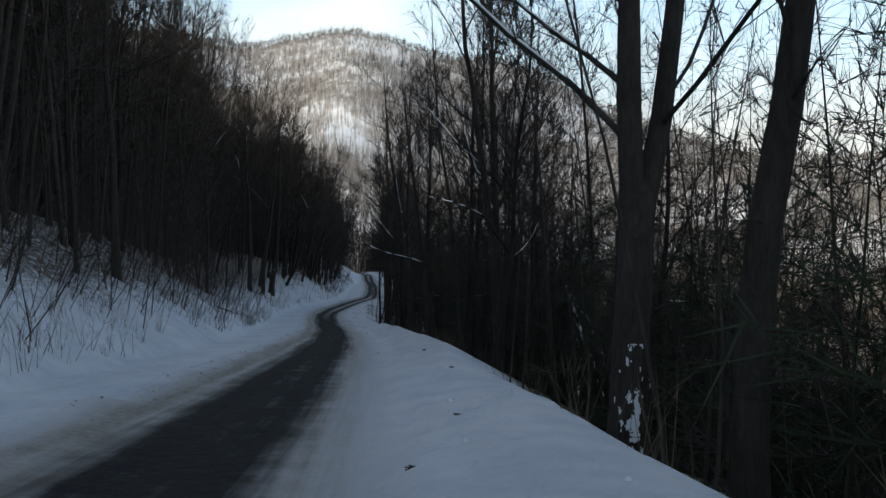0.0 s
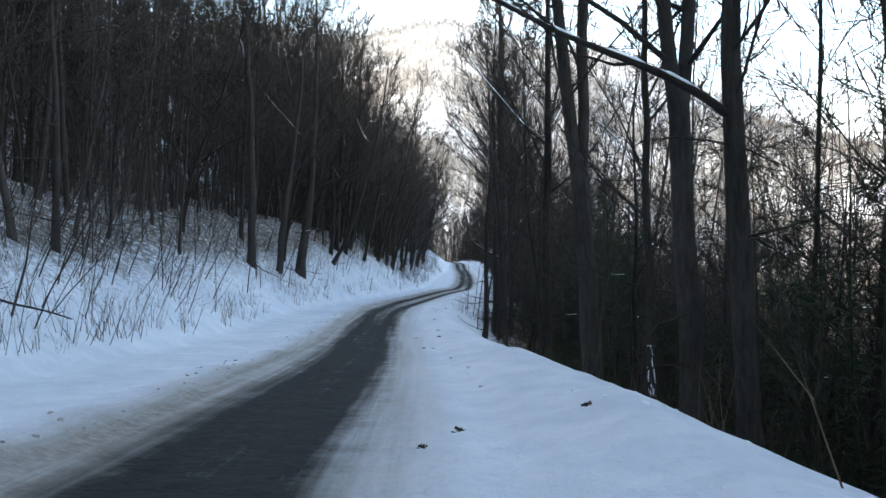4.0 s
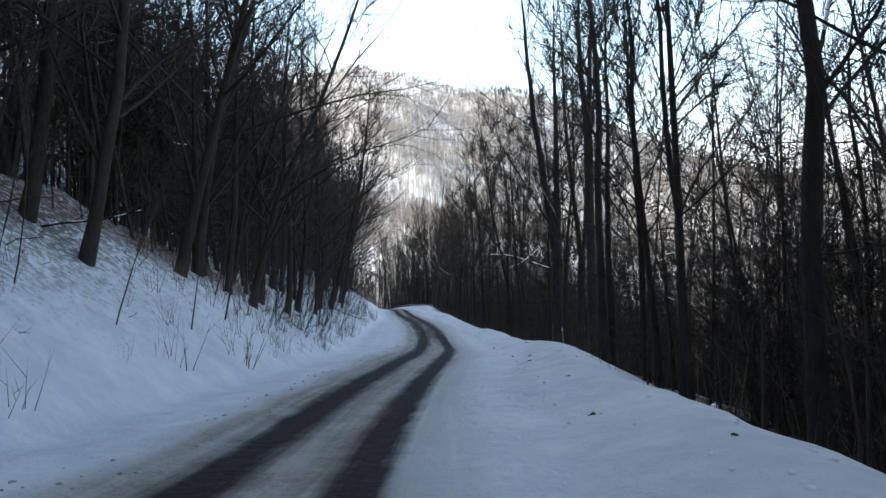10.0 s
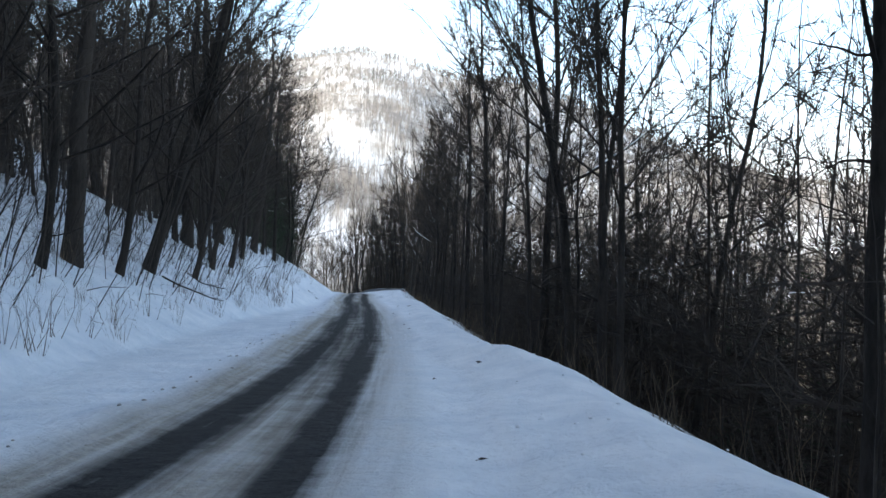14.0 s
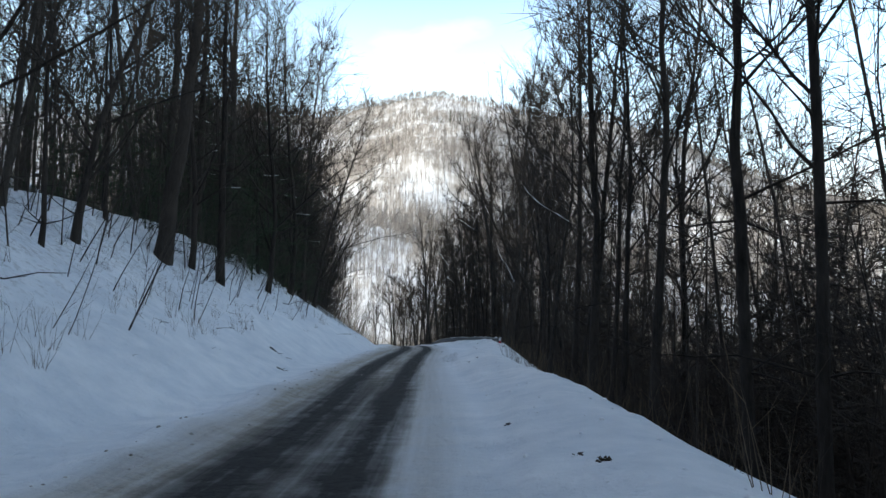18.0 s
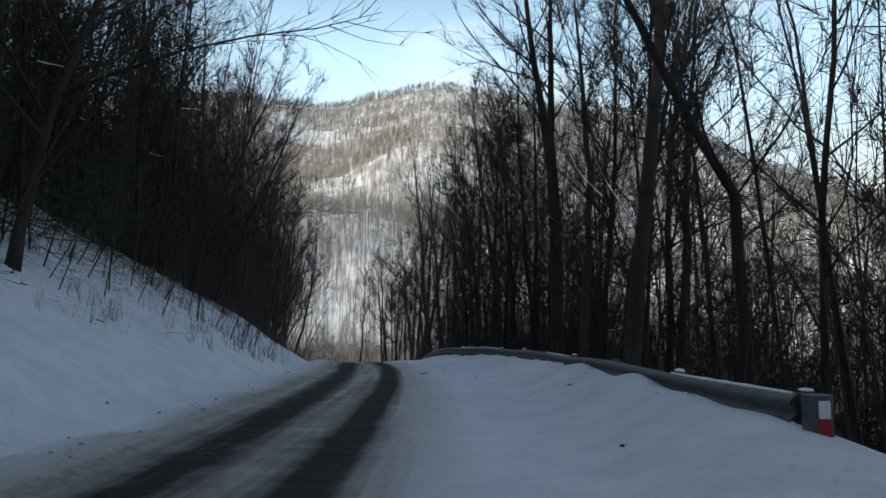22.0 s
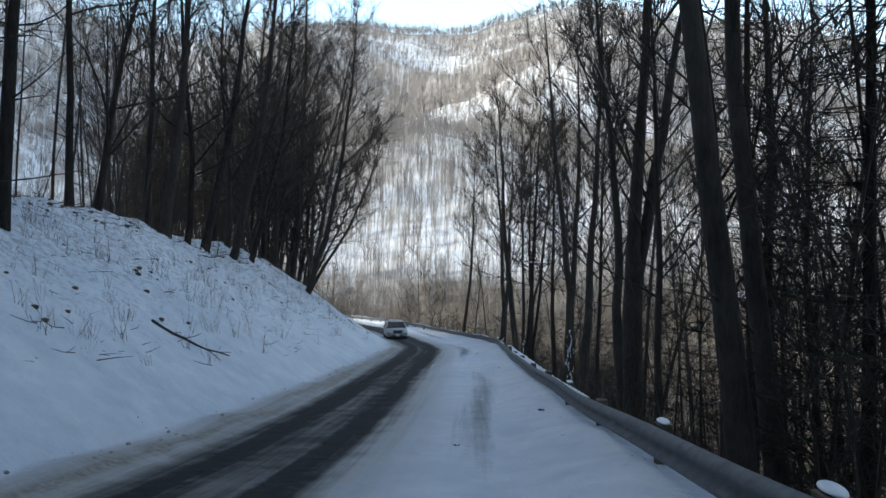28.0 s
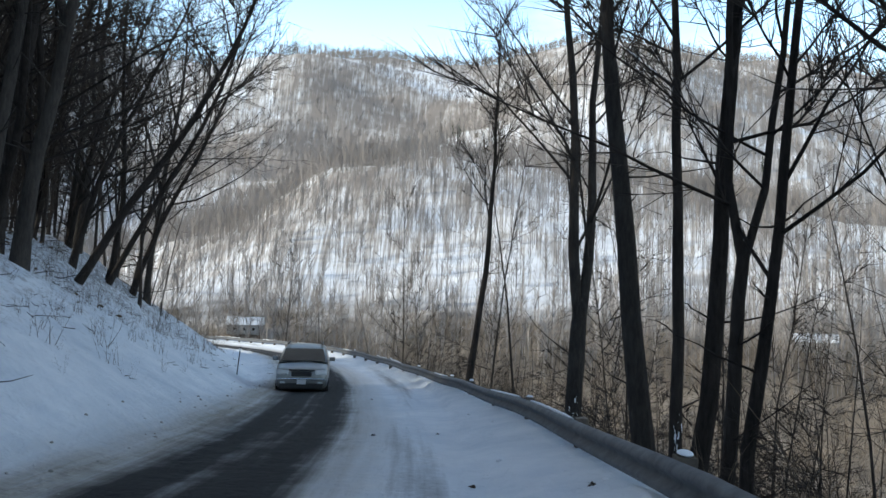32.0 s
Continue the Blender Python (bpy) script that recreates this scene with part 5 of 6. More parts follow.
# broken sticks lying on the bank's snow
STICKS = []
for k in range(4):
    r_, m_ = np.random.RandomState(190 + k), Mesh()
    for _ in range(3):
        x, y = r_.normal(0, 0.5, 2)
        a, ln = r_.uniform(0, 6.28), r_.uniform(0.25, 0.8)
        m_.tube(np.array([(x, y, 0.01), (x + math.cos(a) * ln * 0.5, y + math.sin(a) * ln * 0.5, 0.05), (x + math.cos(a + 0.3) * ln, y + math.sin(a + 0.3) * ln, r_.uniform(0.02, 0.22))]), (0.014, 0.011, 0.005), 3)
    v_ = np.concatenate(m_.v)
    STICKS.append((v_, np.array([t for f in m_.f for t in ((f[0], f[1], f[2]), (f[0], f[2], f[3]))])))
n = 620
s, q = np.concatenate([nr.uniform(284, 358, 300), nr.uniform(60, 284, n - 300)]), nr.uniform(0, 1, n)
wood_mass("fallen_sticks", STICKS, rows_of(s, -toe(s) - 1.0 - 8 * q, 0.25, 0.8), TWIG, "broken dark sticks lying on the snowy bank", "sticks")

# clods that the plough threw up
CLODS = []
for k in range(4):
    bm = bmesh.new()
    bmesh.ops.create_icosphere(bm, subdivisions=1, radius=0.075)
    for v in bm.verts:
        v.co *= 1 + 0.5 * noise.noise(v.co * 14 + Vector((k * 3, 0, 0)))
        v.co.z *= 0.7
    CLODS.append((np.array([v.co[:] for v in bm.verts]), np.array([[v.index for v in f.verts] for f in bm.faces])))
    bm.free()
n = 900
s = nr.uniform(-4, 372, n)
wood_mass("snow_clods", CLODS, rows_of(s, lip(s) - 0.8 + nr.normal(0, 0.7, n), 0.12, 0.7), SNOW, "lumps of ploughed snow along the shoulder", "snow")
n = 1100
s = nr.uniform(-4, 372, n)
wood_mass("slush_clods", CLODS, rows_of(s, lane(s) - 2.0 + nr.normal(0, 0.38, n), 0.10, 0.55), SLUSH, "dirty frozen clods beside the wheel tracks", "snow")
n = 330
s, q = nr.uniform(286, 354, n), nr.uniform(0, 1, n)
d = np.where(q < 0.45, -toe(s) - crest(s) + 0.4 + nr.normal(0, 0.45, n), -toe(s) - 1.5 - crest(s) * nr.uniform(0, 1, n) ** 0.7)
wood_mass("earth_clods", CLODS, rows_of(s, d, 0.3, 1.5), WEED, "dark earth and dead leaves broken out of the cut bank", "litter")
n = 260
s = nr.uniform(284, 354, n)
wood_mass("fallen_sticks", STICKS, rows_of(s, -toe(s) - crest(s) + 0.3 + nr.normal(0, 0.7, n), 0.4, 1.2), TWIG, "broken sticks and roots along the top of the cut", "sticks")


# ---------------------------------------------------------------- fallen wood
def fallen(s, d, length, radius, turn, snowy, seed):
    r_ = np.random.RandomState(seed)
    m_ = Mesh()
    body = grow(r_, (0, 0, 0), (0, 1, 0), length, 7, 0.10, 0.0)
    m_.tube(body, np.linspace(radius, radius * 0.35, 8), 6)
    sides = []
    for _ in range(5):
        twig = Mesh()
        k = r_.randint(2, 7)
        side = grow(r_, body[k], (r_.normal(0, 1), 0.6, abs(r_.normal(0, 0.6))), length * r_.uniform(0.1, 0.3), 3, 0.15, 0)
        twig.tube(side, np.linspace(radius * 0.35, 0.006, 4), 3)
        sides.append(twig)
    root = tagged(new("fallen_branch"), "fallen dead branch lying on the snow" if not snowy else "snow-covered fallen trunk on the slope", "branch", "fallen wood")
    p = ground(s, d)
    q = ground(s + 0.5 * math.cos(radians(turn)), d + 0.5 * math.sin(radians(turn)))
    tilt = math.degrees(math.atan2(q[2] - p[2], 0.5))
    root.matrix_basis = frame_at(s, d, radius * 0.6) @ pose(0, 0, 0, 0, 0, -turn) @ pose(0, 0, 0, tilt, 0, 0)
    for nm, me, mat, lab in (("stem", m_, BARK_GREY, ""), *(("side_branch", w_, TWIG, "") for w_ in sides)):
        ob = new(nm, me.data(nm, mat))
        ob.parent = root
    if snowy:
        w = Mesh()
        w.tube(body[1:] + np.array([0, 0, radius * 0.55]), np.linspace(radius, radius * 0.4, 7) * 0.8, 5)
        ob = tagged(new("snow", w.data("snow", SNOW)), "snow lying along the trunk")
        ob.parent = root


# ---------------------------------------------------------------- things along the road
def part(name, bm, mat, parent, label=""):
    me = bpy.data.meshes.new(name)
    bm.to_mesh(me)
    bm.free()
    me.materials.append(mat)
    ob = new(name, me)
    ob.parent = parent
    if label:
        tagged(ob, label)
    return ob


def box(bm, size, at=(0, 0, 0), bevel=0.0):
    r = bmesh.ops.create_cube(bm, size=1.0, matrix=Matrix.Translation(at) @ Matrix.Diagonal((*size, 1)))
    if bevel:
        es = list({e for v in r["verts"] for e in v.link_edges})
        bmesh.ops.bevel(bm, geom=es, offset=bevel, segments=2, affect="EDGES", profile=0.6)
    return bm


def frame_at(s, d, dz=0.0):
    """Pose on the ground with y along the road and x to its right."""
    x, y, z = place(s, d)
    tx, ty = (float(np.interp(s, LINE_S, TAN[:, k])) for k in range(2))
    return pose(float(x), float(y), float(z) + float(rise(s, d)) + dz, 0, 0, math.degrees(math.atan2(-tx, ty)))


# guardrail: W-beam on wooden posts, from its flared end down the hill
POSTS = np.arange(227.9, 446.0, 3.81)
rail = tagged(new("guardrail"), "weathered galvanised steel guardrail with snow on its posts", "guardrail")
W_PROFILE = [(0.0, 0.155), (-0.045, 0.135), (-0.08, 0.095), (-0.08, 0.065), (-0.015, 0.02), (-0.015, -0.02), (-0.08, -0.065), (-0.08, -0.095), (-0.045, -0.135), (0.0, -0.155)]


def rail_point(s):
    d = rail_d(s)
    x, y, z = place(s, d)
    tx, ty = (np.interp(s, LINE_S, TAN[:, k]) for k in range(2))
    base = z + 0.02 * np.sin(s * 0.7)
    return np.array([x, y, base]), np.array([ty, -tx, 0.0])


def belongs_to(lying, parent):
    ob = new("snow", lying.data("snow", SNOW))
    ob.parent = parent
    return ob


RED = make_plain("red_reflector", (0.42, 0.02, 0.03), (0.5, 0.03, 0.04), 30.0, rough=0.4)
WHITE = make_plain("white_marker", (0.7, 0.7, 0.7), (0.8, 0.8, 0.8), 30.0, rough=0.5)
DARK = make_plain("dark_post", (0.02, 0.02, 0.02), (0.05, 0.05, 0.05), 30.0, rough=0.6)
for i, s0 in enumerate(POSTS[:-1]):
    verts, faces = [], []
    steps = np.linspace(s0 - 0.12, POSTS[i + 1] + 0.12, 5)
    lap = 0.004 * (i % 2)
    for s_ in steps:
        c, side = rail_point(s_)
        for off, h in W_PROFILE:
            verts.append(c + side * (off - lap) + np.array([0, 0, 0.56 + h]))
        for off, h in reversed(W_PROFILE):
            verts.append(c + side * (off - lap + 0.006) + np.array([0, 0, 0.56 + h]))
    n_ = 2 * len(W_PROFILE)
    for a in range(4):
        for q in range(n_):
            faces.append((a * n_ + q, a * n_ + (q + 1) % n_, (a + 1) * n_ + (q + 1) % n_, (a + 1) * n_ + q))
    smooth(mesh_object("rail_beam", np.array(verts), faces, STEEL, rail))
    if (i * 5) % 7 < 3:  # a low ridge of snow left on the beam
        lying = Mesh()
        run = np.array([rail_point(s_)[0] + rail_point(s_)[1] * 0.015 + np.array([0, 0, 0.56 + 0.155]) for s_ in np.linspace(s0 + 0.3 * (i % 3), POSTS[i + 1] - 0.25 * (i % 4), 14)])
        lying.tube(run, 0.018 + 0.016 * np.abs(np.sin(np.arange(14) * 1.3 + i)) * np.sin(np.linspace(0.1, 3.04, 14)), 6)
        tagged(belongs_to(lying, rail), "snow lying along the beam")
bm = bmesh.new()
post_mesh = part("post", box(bm, (0.16, 0.18, 1.5), (0, 0, 0.0), 0.012), POST_WOOD, rail)
bm = bmesh.new()
bmesh.ops.create_icosphere(bm, subdivisions=3, radius=0.062)
for v in bm.verts:
    v.co = Vector((v.co.x * 1.0, v.co.y * 2.0, max(v.co.z, -0.03) * (0.45 + 0.25 * noise.noise(v.co * 9))))
cap_mesh = part("snow_cap", bm, SNOW, rail, "snow lying on the post")
for i, s0 in enumerate(POSTS):
    c, side = rail_point(s0)
    for k, (src, off, h) in enumerate(((post_mesh, 0.13, -0.02), (cap_mesh, 0.13, 0.75))):
        if k and (i * 7) % 5 > 2:
            continue
        ob = src if i == 0 else src.copy()
        if i:
            scene.collection.objects.link(ob)
        tx, ty = (float(np.interp(s0, LINE_S, TAN[:, q])) for q in range(2))
        grow_by = 0.75 + 0.5 * ((i * 13) % 7) / 7
        ob.matrix_basis = pose(*(c + side * off + np.array([0, 0, h])), 0, 0, math.degrees(math.atan2(-tx, ty))) @ Matrix.Diagonal((1, grow_by if k else 1, grow_by if k else 1, 1))
# rounded end piece with its marker
c, side = rail_point(227.5)
m = frame_at(227.5, float(rail_d(227.5)))
bm = bmesh.new()
bmesh.ops.create_cone(bm, segments=20, radius1=0.13, radius2=0.13, depth=0.36, cap_ends=True)
for v in bm.verts:
    v.co.y *= 0.8
end = part("end_piece", bm, STEEL, rail, "rounded steel end of the guardrail")
end.matrix_basis = Matrix.Translation(c + side * 0.04 + np.array([0, 0, 0.56])) @ m.to_3x3().to_4x4()
for nm, mat, h in (("white_stripe", WHITE, 0.62), ("red_stripe", RED, 0.46)):
    bm = box(bmesh.new(), (0.10, 0.008, 0.15), bevel=0.002)
    st = part(nm, bm, mat, rail)
    st.matrix_basis = Matrix.Translation(c + side * 0.05 + np.array([0, 0, h])) @ m.to_3x3().to_4x4() @ Matrix.Translation((0, -0.112, 0))


PALE = make_plain("weathered_pale_stake", (0.24, 0.24, 0.24), (0.38, 0.38, 0.37), 12.0, rough=0.7)


# slim marker posts in the snow
def marker(s, d, height, mat, label, lean=0.0):
    root = tagged(new("marker_post"), label, "post", "roadside marker posts")
    root.matrix_basis = frame_at(s, d, -0.15) @ pose(0, 0, 0, 0, lean, 0)
    bm = box(bmesh.new(), (0.042, 0.03, height), (0, 0, height / 2), 0.006)
    part("stake", bm, mat, root)
    bm = box(bmesh.new(), (0.06, 0.012, 0.12), (0, -0.022, height - 0.12), 0.003)
    part("reflector", bm, WHITE, root, "small pale reflector")
    return root


marker(191.3, -6.2, 1.1, DARK, "thin dark marker stake in the roadside snow", 2)
marker(352.5, -7.2, 1.25, DARK, "dark marker stake leaning in the snow bank", 5)
marker(137.7, 4.32, 1.35, PALE, "pale marker stake beyond the shoulder", -3)
marker(178.0, 5.3, 1.0, DARK, "short post at the shoulder's edge")


# ---------------------------------------------------------------- the oncoming car
PAINT = make_plain("silver_paint", (0.21, 0.215, 0.21), (0.26, 0.265, 0.26), 2.0, rough=0.32, metal=0.55, spec=0.5, bumps=0)
GLASS, gn, gl, gb = material("car_glass", 0.08, 0.6)
gb.inputs["Base Color"].default_value = (0.012, 0.015, 0.018, 1)
TYRE = make_plain("tyre_rubber", (0.012, 0.012, 0.012), (0.03, 0.03, 0.03), 20.0)
LAMP, gn, gl, gb = material("lamp_glass", 0.12, 0.6)
gb.inputs["Base Color"].default_value = (0.55, 0.57, 0.58, 1)
CHROME = make_plain("chrome", (0.5, 0.5, 0.5), (0.6, 0.6, 0.6), 8.0, rough=0.2, metal=1.0, bumps=0)


def loft(rings):
    """Closed rings of points, skinned and capped."""
    bm = bmesh.new()
    rows = [[bm.verts.new(p) for p in ring] for ring in rings]
    n = len(rows[0])
    for a, b in zip(rows, rows[1:]):
        for i in range(n):
            bm.faces.new((a[i], a[(i + 1) % n], b[(i + 1) % n], b[i]))
    bm.faces.new(rows[0][::-1])
    bm.faces.new(rows[-1])
    bmesh.ops.recalc_face_normals(bm, faces=bm.faces)
    return bm


def section(y, half, low, high, tuck=0.06, crown=0.05):
    """A rounded slice across the car at y."""
    pts = []
    for u in np.linspace(-1, 1, 9):
        pts.append((u * (half - tuck), y, high + crown * (1 - u * u)))
    mid = low + (high - low) * 0.55
    pts += [(half - 0.01, y, high - 0.10), (half, y, mid), (half - 0.02, y, low + 0.08), (half - 0.10, y, low)]
    pts += [(-half + 0.10, y, low), (-half + 0.02, y, low + 0.08), (-half, y, mid), (-half + 0.01, y, high - 0.10)]
    return pts


def make_car():
    """A mid-size crossover; its nose points along -y."""
    car = tagged(new("car"), "silver crossover car driving in the bare wheel tracks", "car")
    body = part("body", loft([section(y, h, lo, hi, t, c) for y, h, lo, hi, t, c in (
        (-2.28, 0.72, 0.42, 0.72, 0.12, 0.02), (-2.20, 0.84, 0.30, 0.86, 0.10, 0.03), (-1.9, 0.90, 0.26, 0.95, 0.10, 0.04), (-1.2, 0.925, 0.26, 1.04, 0.08, 0.05),
        (-0.9, 0.93, 0.26, 1.08, 0.08, 0.04), (0.6, 0.935, 0.26, 1.10, 0.06, 0.02), (1.7, 0.92, 0.28, 1.12, 0.06, 0.02), (2.15, 0.88, 0.32, 1.08, 0.08, 0.02), (2.28, 0.80, 0.42, 0.95, 0.1, 0.0))]), PAINT, car)
    cabin = part("cabin", loft([section(y, h, 1.02, hi, t, c) for y, h, hi, t, c in (
        (-1.18, 0.88, 1.08, 0.06, 0.02), (-0.38, 0.83, 1.46, 0.12, 0.04), (-0.10, 0.80, 1.55, 0.13, 0.05), (0.9, 0.79, 1.60, 0.13, 0.05), (1.70, 0.76, 1.53, 0.13, 0.05), (2.12, 0.78, 1.12, 0.08, 0.02))]), PAINT, car)
    for ob in (body, cabin):
        smooth(ob)
    # glazing sits just proud of the cabin
    bm = bmesh.new()
    ws = [bm.verts.new(p) for p in ((-0.80, -1.16, 1.11), (0.80, -1.16, 1.11), (0.68, -0.40, 1.50), (-0.68, -0.40, 1.50))]
    bm.faces.new(ws)
    bmesh.ops.solidify(bm, geom=bm.faces[:], thickness=0.02)
    bmesh.ops.translate(bm, verts=bm.verts, vec=(0, -0.035, 0.03))
    part("windscreen", bm, GLASS, car, "dark windscreen")
    for sx in (-1, 1):
        for y0, y1, y2, y3 in ((-0.62, 0.42, 0.42, -0.22), (0.50, 1.35, 1.30, 0.50), (1.42, 1.92, 1.68, 1.38)):
            bm = bmesh.new()
            w = [bm.verts.new(p) for p in ((sx * 0.850, y0, 1.16), (sx * 0.845, y1, 1.16), (sx * 0.735, y2, 1.50), (sx * 0.735, y3, 1.50))]
            bm.faces.new(w if sx < 0 else w[::-1])
            bmesh.ops.solidify(bm, geom=bm.faces[:], thickness=-0.03)
            part("side_window", bm, GLASS, car)
        bm = box(bmesh.new(), (0.20, 0.10, 0.15), (sx * 1.03, -0.72, 1.18), 0.035)
        part("mirror", bm, PAINT, car)
        bm = box(bmesh.new(), (0.44, 0.34, 0.19), (0, 0, 0), 0.06)
        lamp = part("headlight", bm, LAMP, car, "clear headlight")
        lamp.matrix_basis = pose(sx * 0.62, -2.10, 0.80, -12, 0, sx * 16)
        bm = box(bmesh.new(), (0.18, 0.08, 0.10), (sx * 0.64, -2.265, 0.46), 0.03)
        part("fog_lamp", bm, LAMP, car)
        bm = box(bmesh.new(), (0.05, 1.7, 0.06), (sx * 0.64, 0.75, 1.665), 0.015)
        part("roof_rail", bm, DARK, car, "dark roof rail")
        for y in (-1.42, 1.42):
            wheel = new("wheel")
            wheel.parent = car
            wheel.matrix_basis = pose(sx * 0.80, y, 0.345, 0, 90, 0)
            bm = bmesh.new()
            bmesh.ops.create_cone(bm, segments=28, radius1=0.345, radius2=0.345, depth=0.23, cap_ends=True)
            bmesh.ops.bevel(bm, geom=[e for e in bm.edges if abs(e.verts[0].co.z - e.verts[1].co.z) < 0.01], offset=0.04, segments=3, affect="EDGES")
            part("tyre", bm, TYRE, wheel)
            bm = bmesh.new()
            bmesh.ops.create_cone(bm, segments=20, radius1=0.22, radius2=0.20, depth=0.245, cap_ends=True)
            part("rim", bm, STEEL, wheel)
    part("grille", box(bmesh.new(), (0.70, 0.14, 0.17), (0, -2.245, 0.77), 0.04), DARK, car, "dark grille")
    part("hood_edge", box(bmesh.new(), (1.3, 0.10, 0.03), (0, -2.19, 0.905), 0.012), DARK, car, "dark gap along the bonnet")
    part("bumper_trim", box(bmesh.new(), (1.66, 0.14, 0.06), (0, -2.235, 0.60), 0.02), CHROME, car, "bright strip across the bumper")
    part("lower_intake", box(bmesh.new(), (1.5, 0.16, 0.20), (0, -2.235, 0.36), 0.04), DARK, car)
    part("number_plate", box(bmesh.new(), (0.31, 0.02, 0.15), (0, -2.325, 0.50), 0.004), WHITE, car, "pale number plate")
    part("underbody", box(bmesh.new(), (1.6, 4.0, 0.16), (0, 0, 0.25), 0.03), DARK, car)
    return car


car = make_car()
car.matrix_basis = frame_at(350.5, -4.5, -0.02)


fallen(36.0, 8.6, 7.0, 0.16, 25, True, 1)
fallen(38.5, 10.5, 5.0, 0.10, 40, True, 2)
fallen(102.5, 4.6, 3.2, 0.07, 20, False, 3)
fallen(97.0, 4.3, 2.6, 0.09, -30, True, 4)
fallen(95.0, -9.9, 3.0, 0.035, 60, False, 5)
fallen(89.0, -10.2, 2.6, 0.03, 105, False, 6)
fallen(173.0, -9.8, 2.8, 0.05, 75, False, 7)
fallen(176.5, -9.6, 2.2, 0.04, 110, False, 8)
fallen(208.5, -6.2, 1.1, 0.045, 70, False, 9)
fallen(206.0, -5.4, 0.9, 0.03, 20, False, 10)
fallen(213.0, 3.0, 1.6, 0.03, -20, False, 11)
fallen(224.5, 4.4, 3.0, 0.05, 15, False, 12)
fallen(300.0, -8.0, 2.2, 0.05, 60, False, 13)
fallen(329.0, -7.6, 1.6, 0.05, 65, False, 15)
fallen(333.0, 1.4, 0.9, 0.02, 80, False, 16)
fallen(56.0, -9.5, 2.6, 0.04, 80, False, 17)



# ---------------------------------------------------------------- long snowy limbs and snow-plastered trunks
def nearest_tree(s, d):
    return min((t for t in planted if t[3] >= len(KINDS)), key=lambda t: (t[0] - s) ** 2 + 4 * (t[1] - d) ** 2)


def belongs(ob, tree, label=""):
    ob.parent = tree
    ob.matrix_parent_inverse = tree.matrix_basis.inverted()
    return tagged(ob, label) if label else ob


def snowy_limb(s, d, height, across, rise_by, ahead, radius, seed):
    """A long bare limb of the tree nearest to s, d that reaches over the shoulder, with snow lying on it."""
    s, d, tree, kind = nearest_tree(s, d)
    spine = SPINES[kind][0]
    r_ = np.random.RandomState(seed)
    foot = ground(s, d)
    m_ = frame_at(s, d)
    axis = m_.to_3x3()
    start = Vector((foot[0], foot[1], float(place(s, 0.0)[2]) + height))
    up_ = start.z - foot[2]
    start = tree.matrix_basis @ Vector([float(np.interp(up_, spine[:, 2], spine[:, k])) for k in range(2)] + [up_])
    steps_ = np.linspace(0, 1, 9)
    pts = []
    for t_ in steps_:
        off = Vector((across * t_, ahead * t_, rise_by * (t_ ** 0.8)))
        wob_ = Vector((0.05 * math.sin(5 * t_ + seed), 0.12 * math.sin(4 * t_ + 2 * seed), 0.10 * math.sin(6.5 * t_ + seed))) * abs(across) * 0.3 * t_
        pts.append(np.array(start + axis @ (off + wob_)))
    pts, rad = np.array(pts), np.linspace(radius, radius * 0.25, 9)
    wood_, white_ = Mesh(), Mesh()
    wood_.tube(pts, rad, 6)
    for k in (3, 5, 6, 7):
        side = grow(r_, pts[k], np.array(axis @ Vector((across, r_.normal(0, 1.5), abs(across) * r_.uniform(0.1, 0.6)))) / (abs(across) + 1), abs(across) * r_.uniform(0.2, 0.4), 4, 0.15, 0.03)
        wood_.tube(side, np.linspace(radius * 0.4, 0.008, 5), 4)
    fine_ = np.linspace(0.12, 1, 40)
    along_ = np.column_stack([np.interp(fine_, steps_, pts[:, k]) for k in range(3)])
    r_fine = np.interp(fine_, steps_, rad)
    lie = np.clip(0.75 + 0.5 * np.sin(fine_ * 31 + seed) + r_.normal(0, 0.25, 40), 0.06, 1.1)
    white_.tube(along_ + np.array([0, 0, 1.0]) * r_fine[:, None] * 0.75, (r_fine * 0.62 + 0.006) * lie, 6)
    belongs(new("limb", wood_.data("limb", BARK)), tree, "long bare limb over the shoulder")
    belongs(new("snow", white_.data("snow", SNOW)), tree, "snow lying on the long limb")


snowy_limb(50.5, 4.7, 4.4, -4.6, 1.5, -1.5, 0.075, 1)
snowy_limb(77.4, 4.0, 3.2, -1.5, 0.8, -0.3, 0.05, 2)
snowy_limb(99.0, 4.2, 4.0, -2.4, 1.0, 0.6, 0.06, 3)
snowy_limb(144.6, 5.2, 4.1, -3.8, 1.3, 0.8, 0.06, 4)
snowy_limb(31.0, 4.5, 5.0, -2.8, 1.2, 0.3, 0.05, 5)
snowy_limb(92.0, -10.0, 4.6, 2.6, 0.7, 0.6, 0.04, 6)
snowy_limb(123.0, -13.0, 4.2, 2.8, 0.4, 0.8, 0.04, 7)
snowy_limb(330.0, 5.0, 5.2, -2.2, 0.2, 0.3, 0.05, 8)


